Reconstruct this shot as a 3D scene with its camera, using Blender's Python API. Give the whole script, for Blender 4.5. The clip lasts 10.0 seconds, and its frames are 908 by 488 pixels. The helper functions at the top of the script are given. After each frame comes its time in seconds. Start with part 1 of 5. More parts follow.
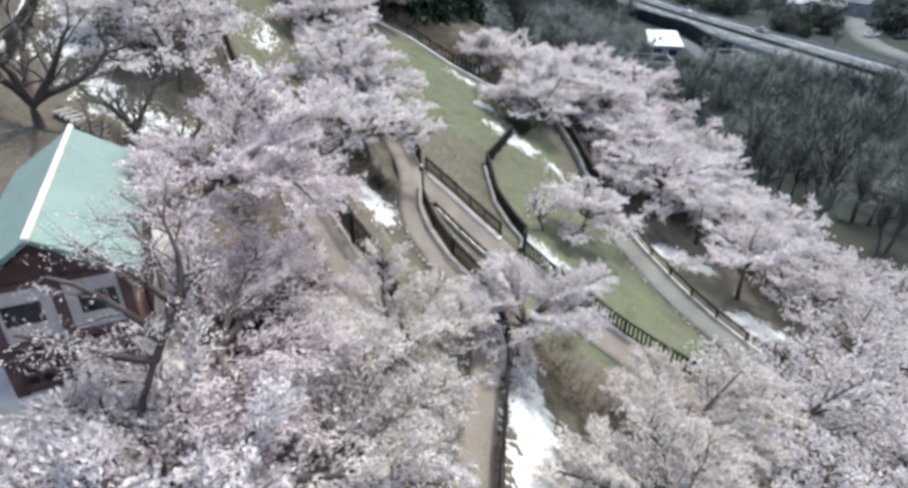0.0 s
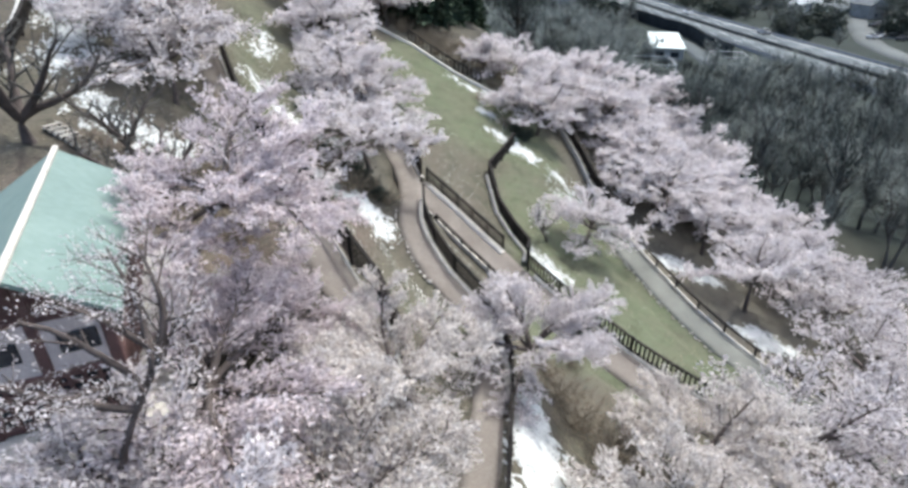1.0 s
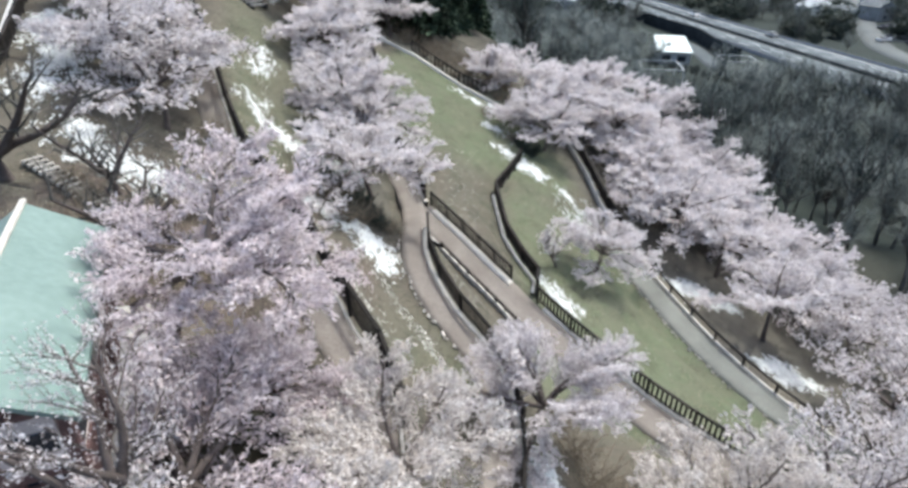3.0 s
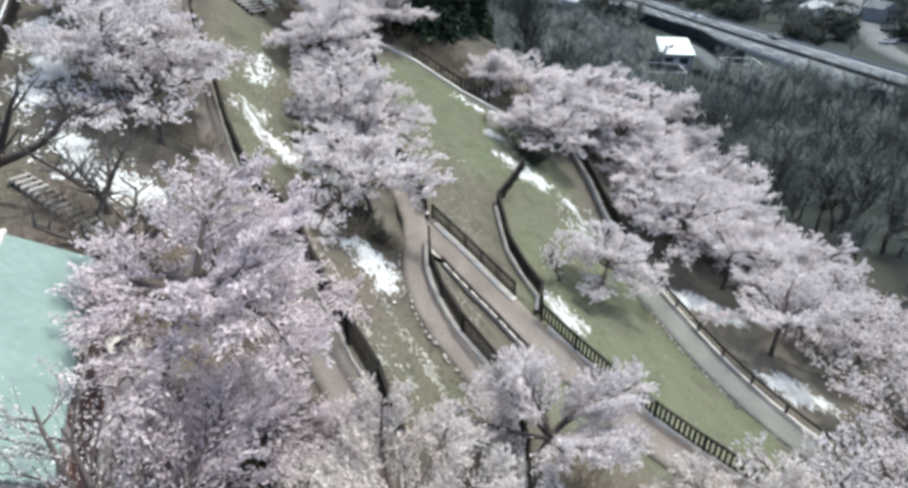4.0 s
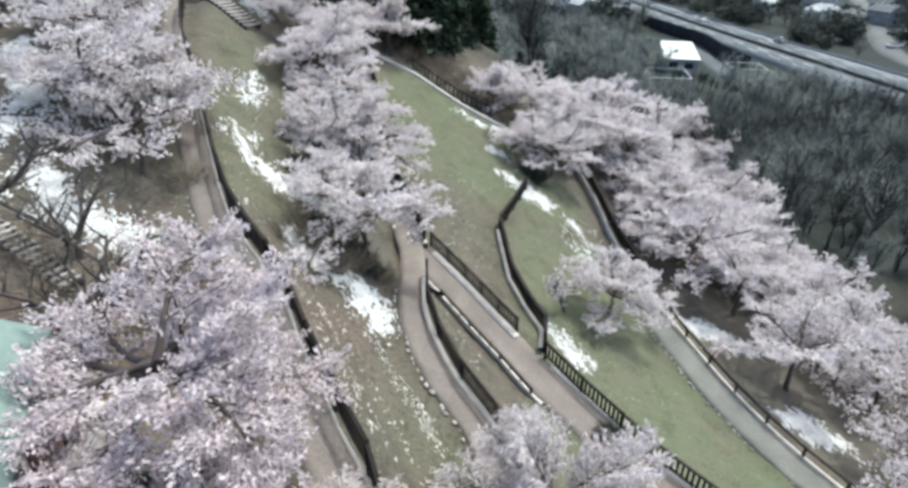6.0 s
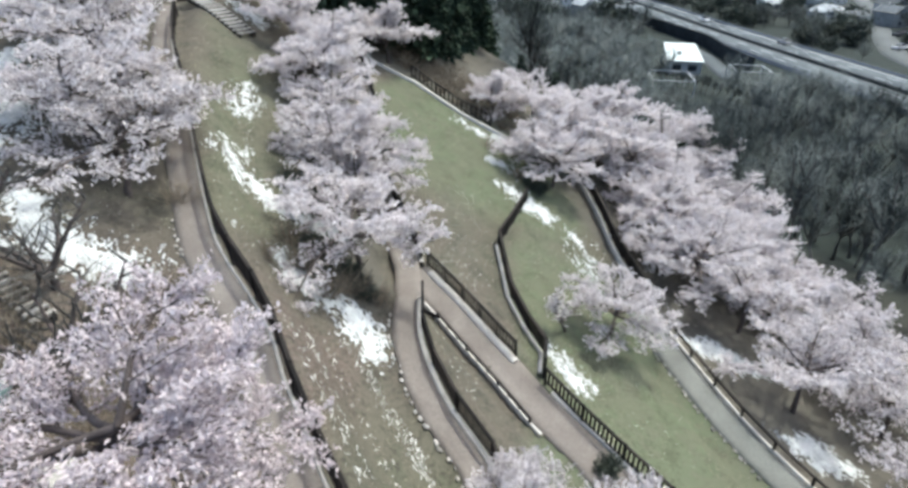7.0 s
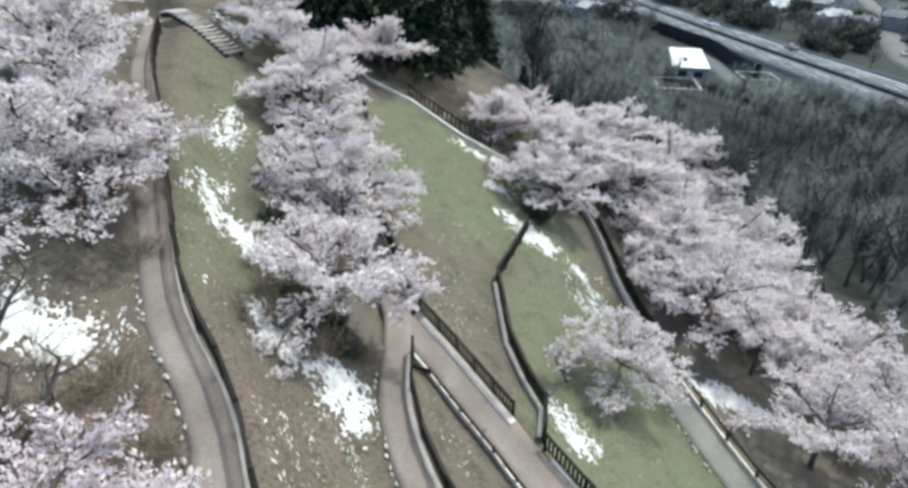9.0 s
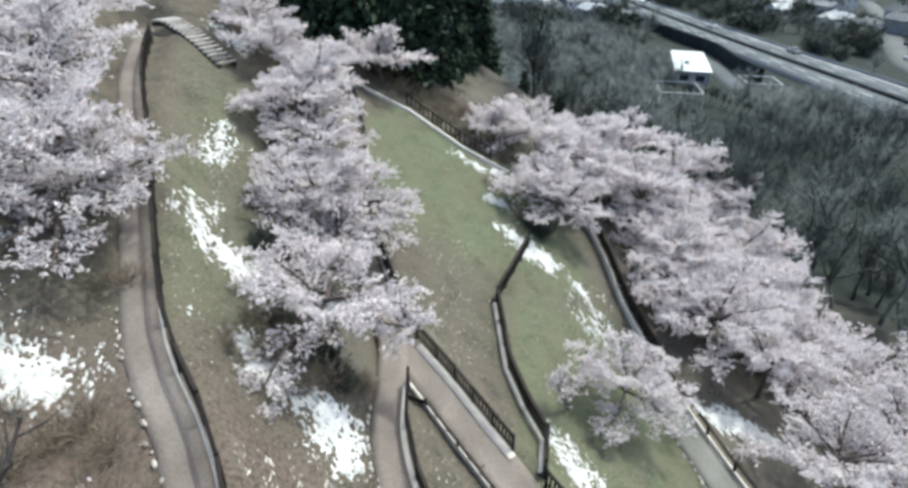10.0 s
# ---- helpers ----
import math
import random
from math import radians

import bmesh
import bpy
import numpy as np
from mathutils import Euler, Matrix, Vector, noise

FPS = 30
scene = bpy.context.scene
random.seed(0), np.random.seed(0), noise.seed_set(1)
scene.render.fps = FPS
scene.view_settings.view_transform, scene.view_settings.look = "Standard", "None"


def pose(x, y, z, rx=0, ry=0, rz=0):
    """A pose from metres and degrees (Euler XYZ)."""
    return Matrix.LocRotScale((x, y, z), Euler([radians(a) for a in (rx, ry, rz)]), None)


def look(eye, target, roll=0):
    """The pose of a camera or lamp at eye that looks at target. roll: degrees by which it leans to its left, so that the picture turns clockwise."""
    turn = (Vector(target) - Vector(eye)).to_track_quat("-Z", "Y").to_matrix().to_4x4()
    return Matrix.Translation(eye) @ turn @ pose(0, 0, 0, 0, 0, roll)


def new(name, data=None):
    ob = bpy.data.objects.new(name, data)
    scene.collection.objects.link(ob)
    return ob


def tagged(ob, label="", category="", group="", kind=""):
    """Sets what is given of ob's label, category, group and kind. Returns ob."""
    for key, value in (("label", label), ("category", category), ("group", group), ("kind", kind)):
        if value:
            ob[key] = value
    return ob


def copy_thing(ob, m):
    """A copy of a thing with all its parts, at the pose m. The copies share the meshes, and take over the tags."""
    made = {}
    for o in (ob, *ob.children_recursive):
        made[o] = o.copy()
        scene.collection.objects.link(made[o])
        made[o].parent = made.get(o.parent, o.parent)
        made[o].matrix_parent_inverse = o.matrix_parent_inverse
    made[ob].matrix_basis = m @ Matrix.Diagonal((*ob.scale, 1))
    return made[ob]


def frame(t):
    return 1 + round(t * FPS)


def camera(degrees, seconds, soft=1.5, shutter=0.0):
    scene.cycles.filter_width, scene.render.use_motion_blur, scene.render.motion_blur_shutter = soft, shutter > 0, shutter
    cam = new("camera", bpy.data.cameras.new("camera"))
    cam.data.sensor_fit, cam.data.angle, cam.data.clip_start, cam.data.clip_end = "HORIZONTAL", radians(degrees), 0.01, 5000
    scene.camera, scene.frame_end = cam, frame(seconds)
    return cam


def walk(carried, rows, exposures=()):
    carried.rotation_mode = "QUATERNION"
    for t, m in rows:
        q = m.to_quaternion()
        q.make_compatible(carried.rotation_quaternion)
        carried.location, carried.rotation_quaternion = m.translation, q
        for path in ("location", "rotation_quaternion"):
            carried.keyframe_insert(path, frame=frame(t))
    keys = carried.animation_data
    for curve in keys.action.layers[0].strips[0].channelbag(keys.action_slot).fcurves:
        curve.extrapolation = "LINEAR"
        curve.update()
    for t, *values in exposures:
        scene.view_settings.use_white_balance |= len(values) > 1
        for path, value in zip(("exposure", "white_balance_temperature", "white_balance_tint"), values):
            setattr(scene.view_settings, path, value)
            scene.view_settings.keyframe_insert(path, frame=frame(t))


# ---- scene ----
cam = camera(76.0, 10.0, soft=3.2)
PATH = [
    (0, (0.032, 0.027, 14.978), (0.012, 1.784, 14.024), 0.1),
    (0.5, (0.015, 0.446, 15.072), (-0.007, 2.204, 14.119), 0.1),
    (1, (-0.01, 0.874, 15.2), (-0.033, 2.633, 14.248), 0.0),
    (1.5, (-0.036, 1.285, 15.358), (-0.063, 3.044, 14.406), -0.0),
    (2, (-0.077, 1.735, 15.504), (-0.106, 3.494, 14.552), -0.1),
    (2.5, (-0.108, 2.211, 15.643), (-0.14, 3.969, 14.691), -0.1),
    (4, (-0.206, 3.557, 16.067), (-0.243, 5.315, 15.114), -0.0),
    (4.5, (-0.228, 4.004, 16.222), (-0.267, 5.762, 15.269), 0.0),
    (5, (-0.232, 4.439, 16.359), (-0.272, 6.198, 15.407), 0.0),
    (5.5, (-0.202, 4.868, 16.491), (-0.244, 6.627, 15.539), 0.0),
    (7, (0.067, 6.489, 17.043), (0.015, 8.246, 16.088), 0.0),
    (7.5, (0.092, 7.168, 17.244), (0.041, 8.923, 16.287), 0.2),
    (8, (0.174, 7.792, 17.467), (0.12, 9.547, 16.509), 0.2),
    (8.5, (0.248, 8.405, 17.675), (0.192, 10.16, 16.717), 0.2),
    (9, (0.307, 9.03, 17.883), (0.248, 10.784, 16.924), 0.3),
    (9.5, (0.346, 9.651, 18.086), (0.286, 11.405, 17.126), 0.3),
    (10, (0.337, 10.292, 18.276), (0.278, 12.046, 17.316), 0.5),
]
walk(cam, [(t, look(eye, target, roll)) for t, eye, target, roll in PATH], [(0.0, 0.73, 6450, 6), (10.0, 0.66, 6450, 2)])

# ---- world, sun, exposure ----
SUN_AT = Vector((0.76, 0.65, 0.0)).normalized()
SUN_UP = radians(62)
world = bpy.data.worlds.new("sky")
scene.world = world
world.use_nodes = True
wn = world.node_tree
sky = wn.nodes.new("ShaderNodeTexSky")
sky.sky_type = "NISHITA"
sky.sun_disc = False
sky.sun_elevation = SUN_UP
sky.dust_density, sky.air_density = 4.0, 1.0
sky.sun_rotation = math.atan2(SUN_AT.x, SUN_AT.y)
wn.links.new(sky.outputs[0], wn.nodes["Background"].inputs[0])
wn.nodes["Background"].inputs[1].default_value = 0.232
sun = new("sun", bpy.data.lights.new("sun", "SUN"))
sun.data.energy, sun.data.angle, sun.data.color = 2.38, radians(0.8), (0.965, 0.965, 0.91)
sun.matrix_world = look((0, 0, 60), Vector((0, 0, 60)) - Vector((SUN_AT.x * math.cos(SUN_UP), SUN_AT.y * math.cos(SUN_UP), math.sin(SUN_UP))))


# ---- materials ----
def material(name, stops, scale=1.0, rough=0.9, bump=0.3, fine=12.0, metal=0.0, island=0.0, through_light=0.0, random_object=0.0, spec=0.3):
    """A surface with two scales of noise through a ramp of colours, fine relief, and an optional change from piece to piece."""
    m = bpy.data.materials.new(name)
    m.use_nodes = True
    t = m.node_tree
    N, K = t.nodes, t.links
    b = N["Principled BSDF"]
    b.inputs["Roughness"].default_value = rough
    b.inputs["Metallic"].default_value = metal
    b.inputs["Specular IOR Level"].default_value = spec
    tc = N.new("ShaderNodeTexCoord")
    big, small = N.new("ShaderNodeTexNoise"), N.new("ShaderNodeTexNoise")
    big.inputs["Scale"].default_value, small.inputs["Scale"].default_value = scale, scale * fine
    big.inputs["Detail"].default_value, small.inputs["Detail"].default_value = 4, 5
    for n in (big, small):
        K.new(tc.outputs["Object"], n.inputs["Vector"])
    mix = N.new("ShaderNodeMath")
    mix.operation = "MULTIPLY_ADD"
    mix.inputs[1].default_value = 0.55
    K.new(big.outputs[0], mix.inputs[0])
    half = N.new("ShaderNodeMath")
    half.operation = "MULTIPLY"
    half.inputs[1].default_value = 0.45
    K.new(small.outputs[0], half.inputs[0])
    K.new(half.outputs[0], mix.inputs[2])
    last = mix.outputs[0]
    for amount, node, out in ((island, "ShaderNodeNewGeometry", "Random Per Island"), (random_object, "ShaderNodeObjectInfo", "Random")):
        if amount:
            src = N.new(node)
            add = N.new("ShaderNodeMath")
            add.operation = "MULTIPLY_ADD"
            add.inputs[1].default_value = amount
            K.new(src.outputs[out], add.inputs[0])
            low = N.new("ShaderNodeMath")
            low.operation = "SUBTRACT"
            low.inputs[1].default_value = amount / 2
            K.new(last, low.inputs[0])
            K.new(low.outputs[0], add.inputs[2])
            last = add.outputs[0]
    ramp = N.new("ShaderNodeValToRGB")
    K.new(last, ramp.inputs[0])
    e = ramp.color_ramp.elements
    while len(e) < len(stops):
        e.new(0.5)
    for k, (at, c) in enumerate(stops):
        e[k].position, e[k].color = at, (*c, 1)
    K.new(ramp.outputs[0], b.inputs["Base Color"])
    if bump:
        bp = N.new("ShaderNodeBump")
        bp.inputs["Strength"].default_value = bump
        bp.inputs["Distance"].default_value = 0.03
        K.new(small.outputs[0], bp.inputs["Height"])
        K.new(bp.outputs[0], b.inputs["Normal"])
    if through_light:
        tr = N.new("ShaderNodeBsdfTranslucent")
        K.new(ramp.outputs[0], tr.inputs[0])
        ms = N.new("ShaderNodeMixShader")
        ms.inputs[0].default_value = through_light
        K.new(b.outputs[0], ms.inputs[1])
        K.new(tr.outputs[0], ms.inputs[2])
        K.new(ms.outputs[0], N["Material Output"].inputs[0])
    return m


PALE = material("pale_blossom", [(0.2, (0.55, 0.508, 0.525)), (0.5, (0.67, 0.63, 0.645)), (0.8, (0.775, 0.742, 0.752))], 0.5, 0.8, 0, 3, island=0.5, through_light=0.48)
PINK = material("pink_blossom", [(0.2, (0.52, 0.45, 0.475)), (0.5, (0.655, 0.59, 0.612)), (0.8, (0.77, 0.705, 0.722))], 0.5, 0.8, 0, 3, island=0.5, through_light=0.48)
CREAM = material("cream_blossom", [(0.2, (0.51, 0.46, 0.42)), (0.5, (0.67, 0.627, 0.61)), (0.8, (0.79, 0.762, 0.747))], 0.5, 0.8, 0, 3, island=0.5, through_light=0.48)
BARK = material("cherry_bark", [(0.3, (0.035, 0.028, 0.026)), (0.7, (0.11, 0.09, 0.085))], 3, 0.9, 0.6)
GREYBARK = material("grey_bark", [(0.3, (0.03, 0.03, 0.029)), (0.7, (0.12, 0.115, 0.108))], 2, 0.9, 0.5, random_object=0.3)
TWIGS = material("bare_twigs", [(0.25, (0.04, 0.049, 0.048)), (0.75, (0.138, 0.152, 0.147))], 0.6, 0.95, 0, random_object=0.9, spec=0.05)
# paler copy of bare_twigs, the far wood's hazy light put into its tone
HAZETWIGS = material("hazy_far_twigs", [(0.3, (0.082, 0.096, 0.093)), (0.7, (0.205, 0.225, 0.216))], 0.3, 0.9, 0, island=0.5)
STEELDARK = material("dark_barrier_steel", [(0.3, (0.012, 0.014, 0.016)), (0.7, (0.03, 0.034, 0.037))], 0.4, 0.95, 0.2, spec=0.0)
NEEDLES = material("dark_needles", [(0.3, (0.01, 0.019, 0.014)), (0.7, (0.04, 0.06, 0.038))], 1, 0.9, 0, island=0.3, random_object=0.3, spec=0.1)
LEAVES = material("evergreen_leaves", [(0.3, (0.02, 0.028, 0.023)), (0.7, (0.066, 0.078, 0.06))], 0.6, 0.8, 0, island=0.4, random_object=0.3)
BRUSH = material("dry_brush", [(0.3, (0.10, 0.08, 0.06)), (0.7, (0.26, 0.22, 0.17))], 1, 0.9, 0, island=0.5)
PATHSAND = material("sandy_path", [(0.3, (0.105, 0.09, 0.08)), (0.5, (0.16, 0.142, 0.128)), (0.7, (0.225, 0.203, 0.185))], 0.7, 0.95, 0.4, 20)
PATHGREY = material("grey_path", [(0.3, (0.085, 0.088, 0.08)), (0.5, (0.135, 0.139, 0.127)), (0.7, (0.19, 0.193, 0.178))], 0.7, 0.95, 0.4, 20)
CONCRETE = material("kerb_concrete", [(0.25, (0.27, 0.255, 0.23)), (0.55, (0.46, 0.44, 0.405)), (0.8, (0.6, 0.58, 0.545))], 2, 0.9, 0.4)
TIMBER = material("dark_fence_timber", [(0.3, (0.009, 0.008, 0.008)), (0.7, (0.034, 0.029, 0.026))], 3, 0.85, 0.5, random_object=0.4, spec=0.15)
STONE = material("pale_stone", [(0.25, (0.24, 0.225, 0.2)), (0.55, (0.43, 0.41, 0.38)), (0.8, (0.6, 0.58, 0.55))], 3, 0.9, 0.6, random_object=0.4)
SNOW = material("old_snow", [(0.33, (0.22, 0.23, 0.225)), (0.45, (0.39, 0.405, 0.405)), (0.62, (0.52, 0.535, 0.53))], 1.3, 0.8, 0.9, 9)
CRUMBS = material("dirty_snow_crumbs", [(0.3, (0.26, 0.26, 0.24)), (0.7, (0.52, 0.52, 0.49))], 2.0, 0.85, 0.5, island=0.6)
DARKSTONE = material("dark_wall_stone", [(0.3, (0.022, 0.022, 0.02)), (0.7, (0.07, 0.067, 0.06))], 2.5, 0.95, 0.8, spec=0.1)
TEAL = material("teal_roof_sheet", [(0.3, (0.105, 0.155, 0.141)), (0.5, (0.13, 0.186, 0.17)), (0.75, (0.17, 0.23, 0.211))], 0.8, 0.5, 0.1, 8)
TUFT = material("dry_grass", [(0.3, (0.17, 0.168, 0.11)), (0.6, (0.27, 0.255, 0.19)), (0.8, (0.38, 0.355, 0.28))], 0.4, 0.9, 0, island=0.5, through_light=0.35)
REDWOOD = material("red_brown_timber", [(0.3, (0.05, 0.028, 0.028)), (0.7, (0.125, 0.07, 0.066))], 3, 0.7, 0.4)
PLASTER = material("grey_pink_plaster", [(0.3, (0.36, 0.32, 0.31)), (0.7, (0.52, 0.47, 0.46))], 2, 0.9, 0.2)
DARKGLASS = material("dark_glass", [(0.3, (0.01, 0.012, 0.016)), (0.7, (0.03, 0.035, 0.045))], 1, 0.15, 0, spec=0.5)
ASPHALT = material("asphalt", [(0.3, (0.06, 0.07, 0.078)), (0.7, (0.11, 0.124, 0.133))], 0.12, 0.95, 0.2, 30, spec=0.1)
PAINT = material("road_paint", [(0.3, (0.34, 0.35, 0.36)), (0.7, (0.58, 0.6, 0.61))], 1, 0.8, 0)
METAL = material("galvanised_rail", [(0.3, (0.12, 0.13, 0.135)), (0.7, (0.22, 0.23, 0.24))], 1, 0.7, 0, metal=0.3)
WHITEROOF = material("white_roof_sheet", [(0.3, (0.4, 0.45, 0.44)), (0.7, (0.5, 0.55, 0.54))], 0.3, 0.5, 0.1)
GREYROOF = material("grey_roof_tiles", [(0.3, (0.05, 0.06, 0.068)), (0.55, (0.16, 0.175, 0.19)), (0.75, (0.4, 0.42, 0.43))], 0.4, 0.8, 0.3, random_object=0.6)
WALLPAINT = material("pale_house_wall", [(0.3, (0.16, 0.165, 0.17)), (0.7, (0.4, 0.41, 0.42))], 0.3, 0.9, 0.1, random_object=0.5)
CARPAINT = material("car_paint", [(0.2, (0.03, 0.035, 0.045)), (0.5, (0.35, 0.36, 0.38)), (0.7, (0.75, 0.76, 0.77))], 0.1, 0.3, 0, random_object=1.2, spec=0.5)
STREETGREY = material("worn_street", [(0.3, (0.055, 0.063, 0.066)), (0.7, (0.105, 0.115, 0.118))], 0.1, 0.9, 0.2, 30)
RUBBER = material("tyre_rubber", [(0.3, (0.012, 0.012, 0.012)), (0.7, (0.03, 0.03, 0.03))], 4, 0.9, 0)


def ground_material():
    """Turf, dry slope and leaf litter mixed by the sheet's own cover values, with patchy noise."""
    m = bpy.data.materials.new("hillside_ground")
    m.use_nodes = True
    t = m.node_tree
    N, K = t.nodes, t.links
    b = N["Principled BSDF"]
    b.inputs["Roughness"].default_value = 0.95
    b.inputs["Specular IOR Level"].default_value = 0.15
    tc = N.new("ShaderNodeTexCoord")

    def noise(scale, detail=5, rough=0.6):
        n = N.new("ShaderNodeTexNoise")
        n.inputs["Scale"].default_value, n.inputs["Detail"].default_value, n.inputs["Roughness"].default_value = scale, detail, rough
        K.new(tc.outputs["Object"], n.inputs["Vector"])
        return n.outputs[0]

    def ramp(src, stops):
        r = N.new("ShaderNodeValToRGB")
        K.new(src, r.inputs[0])
        e = r.color_ramp.elements
        while len(e) < len(stops):
            e.new(0.5)
        for k, (at, c) in enumerate(stops):
            e[k].position, e[k].color = at, (*c, 1)
        return r.outputs[0]

    def blend(f, a, c):
        x = N.new("ShaderNodeMix")
        x.data_type = "RGBA"
        K.new(f, x.inputs[0])
        K.new(a, x.inputs[6])
        K.new(c, x.inputs[7])
        return x.outputs[2]

    def attribute(name):
        a = N.new("ShaderNodeAttribute")
        a.attribute_name = name
        return a.outputs["Fac"]

    def math_node(op, a, v):
        x = N.new("ShaderNodeMath")
        x.operation = op
        K.new(a, x.inputs[0])
        if isinstance(v, float):
            x.inputs[1].default_value = v
        else:
            K.new(v, x.inputs[1])
        x.use_clamp = op != "SUBTRACT"
        return x.outputs[0]

    mid, fine, grit = noise(0.9), noise(7.0), noise(26.0, 3)
    mixn = math_node("MULTIPLY", math_node("ADD", mid, fine), 0.5)
    turf = ramp(mixn, [(0.39, (0.066, 0.074, 0.044)), (0.5, (0.092, 0.116, 0.068)), (0.6, (0.165, 0.168, 0.108))])
    dry = ramp(mixn, [(0.39, (0.044, 0.042, 0.034)), (0.5, (0.082, 0.075, 0.06)), (0.6, (0.135, 0.123, 0.101))])
    soil = ramp(fine, [(0.35, (0.05, 0.039, 0.033)), (0.6, (0.12, 0.096, 0.083))])
    litter = ramp(mixn, [(0.36, (0.05, 0.047, 0.04)), (0.5, (0.092, 0.086, 0.074)), (0.62, (0.15, 0.138, 0.118))])
    edge = math_node("SUBTRACT", math_node("ADD", attribute("green"), math_node("MULTIPLY", fine, 0.5)), 0.25)
    colour = blend(edge, dry, turf)
    patch = ramp(math_node("MULTIPLY", math_node("ADD", noise(1.7, 6, 0.7), noise(0.45, 3)), 0.5), [(0.46, (0, 0, 0)), (0.58, (0.75, 0.75, 0.75))])
    colour = blend(patch, colour, soil)
    colour = blend(math_node("MULTIPLY", attribute("bare"), ramp(noise(2.4, 6, 0.7), [(0.36, (0.1, 0.1, 0.1)), (0.56, (1, 1, 1))])), colour, soil)
    straw = ramp(noise(15.0, 4, 0.7), [(0.57, (0, 0, 0)), (0.7, (0.45, 0.45, 0.45))])
    colour = blend(straw, colour, ramp(mid, [(0.4, (0.15, 0.14, 0.1)), (0.6, (0.26, 0.245, 0.18))]))
    edge2 = math_node("SUBTRACT", math_node("ADD", attribute("litter"), math_node("MULTIPLY", fine, 0.4)), 0.2)
    colour = blend(edge2, colour, litter)
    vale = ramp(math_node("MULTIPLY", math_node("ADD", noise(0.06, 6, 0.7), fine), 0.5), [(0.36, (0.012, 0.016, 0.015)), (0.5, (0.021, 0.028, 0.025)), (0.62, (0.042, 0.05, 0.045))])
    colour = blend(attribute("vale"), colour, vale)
    K.new(colour, b.inputs["Base Color"])
    bp = N.new("ShaderNodeBump")
    bp.inputs["Strength"].default_value, bp.inputs["Distance"].default_value = 0.7, 0.05
    K.new(math_node("MULTIPLY", math_node("ADD", fine, grit), 0.5), bp.inputs["Height"])
    K.new(bp.outputs[0], b.inputs["Normal"])
    return m


GROUND = ground_material()

# ---- building blocks ----


def mesh_from(name, verts, faces, mat, smooth=False):
    me = bpy.data.meshes.new(name)
    me.from_pydata([tuple(v) for v in verts], [], [tuple(f) for f in faces])
    me.materials.append(mat)
    if smooth:
        me.polygons.foreach_set("use_smooth", [True] * len(me.polygons))
    me.update()
    return me


def mesh_arrays(name, verts, quads, mat, smooth=False):
    """A mesh of equal-sized faces from numpy arrays."""
    me = bpy.data.meshes.new(name)
    n, k = quads.shape
    me.vertices.add(len(verts))
    me.vertices.foreach_set("co", verts.astype(np.float32).ravel())
    me.loops.add(n * k)
    me.loops.foreach_set("vertex_index", quads.astype(np.int32).ravel())
    me.polygons.add(n)
    me.polygons.foreach_set("loop_start", np.arange(0, n * k, k, dtype=np.int32))
    me.polygons.foreach_set("loop_total", np.full(n, k, dtype=np.int32))
    if smooth:
        me.polygons.foreach_set("use_smooth", np.ones(n, dtype=bool))
    me.update(calc_edges=True)
    me.validate()
    me.materials.append(mat)
    return me


def part_mesh(name, me, parent, m=None, label=""):
    ob = new(name, me)
    ob.parent = parent
    if m is not None:
        ob.matrix_basis = m
    return tagged(ob, label)


def part(name, bm, mat, parent, label="", smooth=False):
    me = bpy.data.meshes.new(name)
    bm.to_mesh(me)
    bm.free()
    me.materials.append(mat)
    if smooth:
        me.polygons.foreach_set("use_smooth", [True] * len(me.polygons))
    return part_mesh(name, me, parent, None, label)


def box_mesh(name, mat, bevel=0.06):
    """A unit box, centred, with eased edges."""
    bm = bmesh.new()
    bmesh.ops.create_cube(bm, size=1.0)
    bmesh.ops.bevel(bm, geom=bm.edges[:], offset=bevel, segments=1, affect="EDGES")
    me = bpy.data.meshes.new(name)
    bm.to_mesh(me)
    bm.free()
    me.materials.append(mat)
    return me


def add_box(bm, lo, hi, bevel=0.0):
    c = (Vector(lo) + Vector(hi)) / 2
    s = Vector(hi) - Vector(lo)
    r = bmesh.ops.create_cube(bm, size=1.0, matrix=Matrix.Translation(c) @ Matrix.Diagonal((*s, 1)))
    if bevel:
        edges = list({e for v in r["verts"] for e in v.link_edges})
        bmesh.ops.bevel(bm, geom=edges, offset=bevel, segments=1, affect="EDGES")


def beam_matrix(p0, p1, w, h):
    """Lays a unit box from p0 to p1, w wide and h high."""
    p0, p1 = Vector(p0), Vector(p1)
    d = p1 - p0
    x = d.normalized()
    side = x.cross(Vector((0, 0, 1)))
    side = side.normalized() if side.length > 1e-4 else Vector((1, 0, 0))
    up = side.cross(x)
    m = Matrix((x, side, up)).transposed().to_4x4()
    return Matrix.Translation((p0 + p1) / 2) @ m @ Matrix.Diagonal((d.length, w, h, 1))


# ---- the lie of the land ----
LAND = (2.4893, 0.3306, 0.704, 0.0104, -0.056, -5.0804, 0.3206, 0.1996, -0.0794, 0.792, 0.1367, -0.1598, 0.2383, -0.1915, -0.1366)
VALLEY = -11.0


def smooth_step(a, b, v):
    t = np.clip((v - a) / (b - a), 0, 1)
    return t * t * (3 - 2 * t)


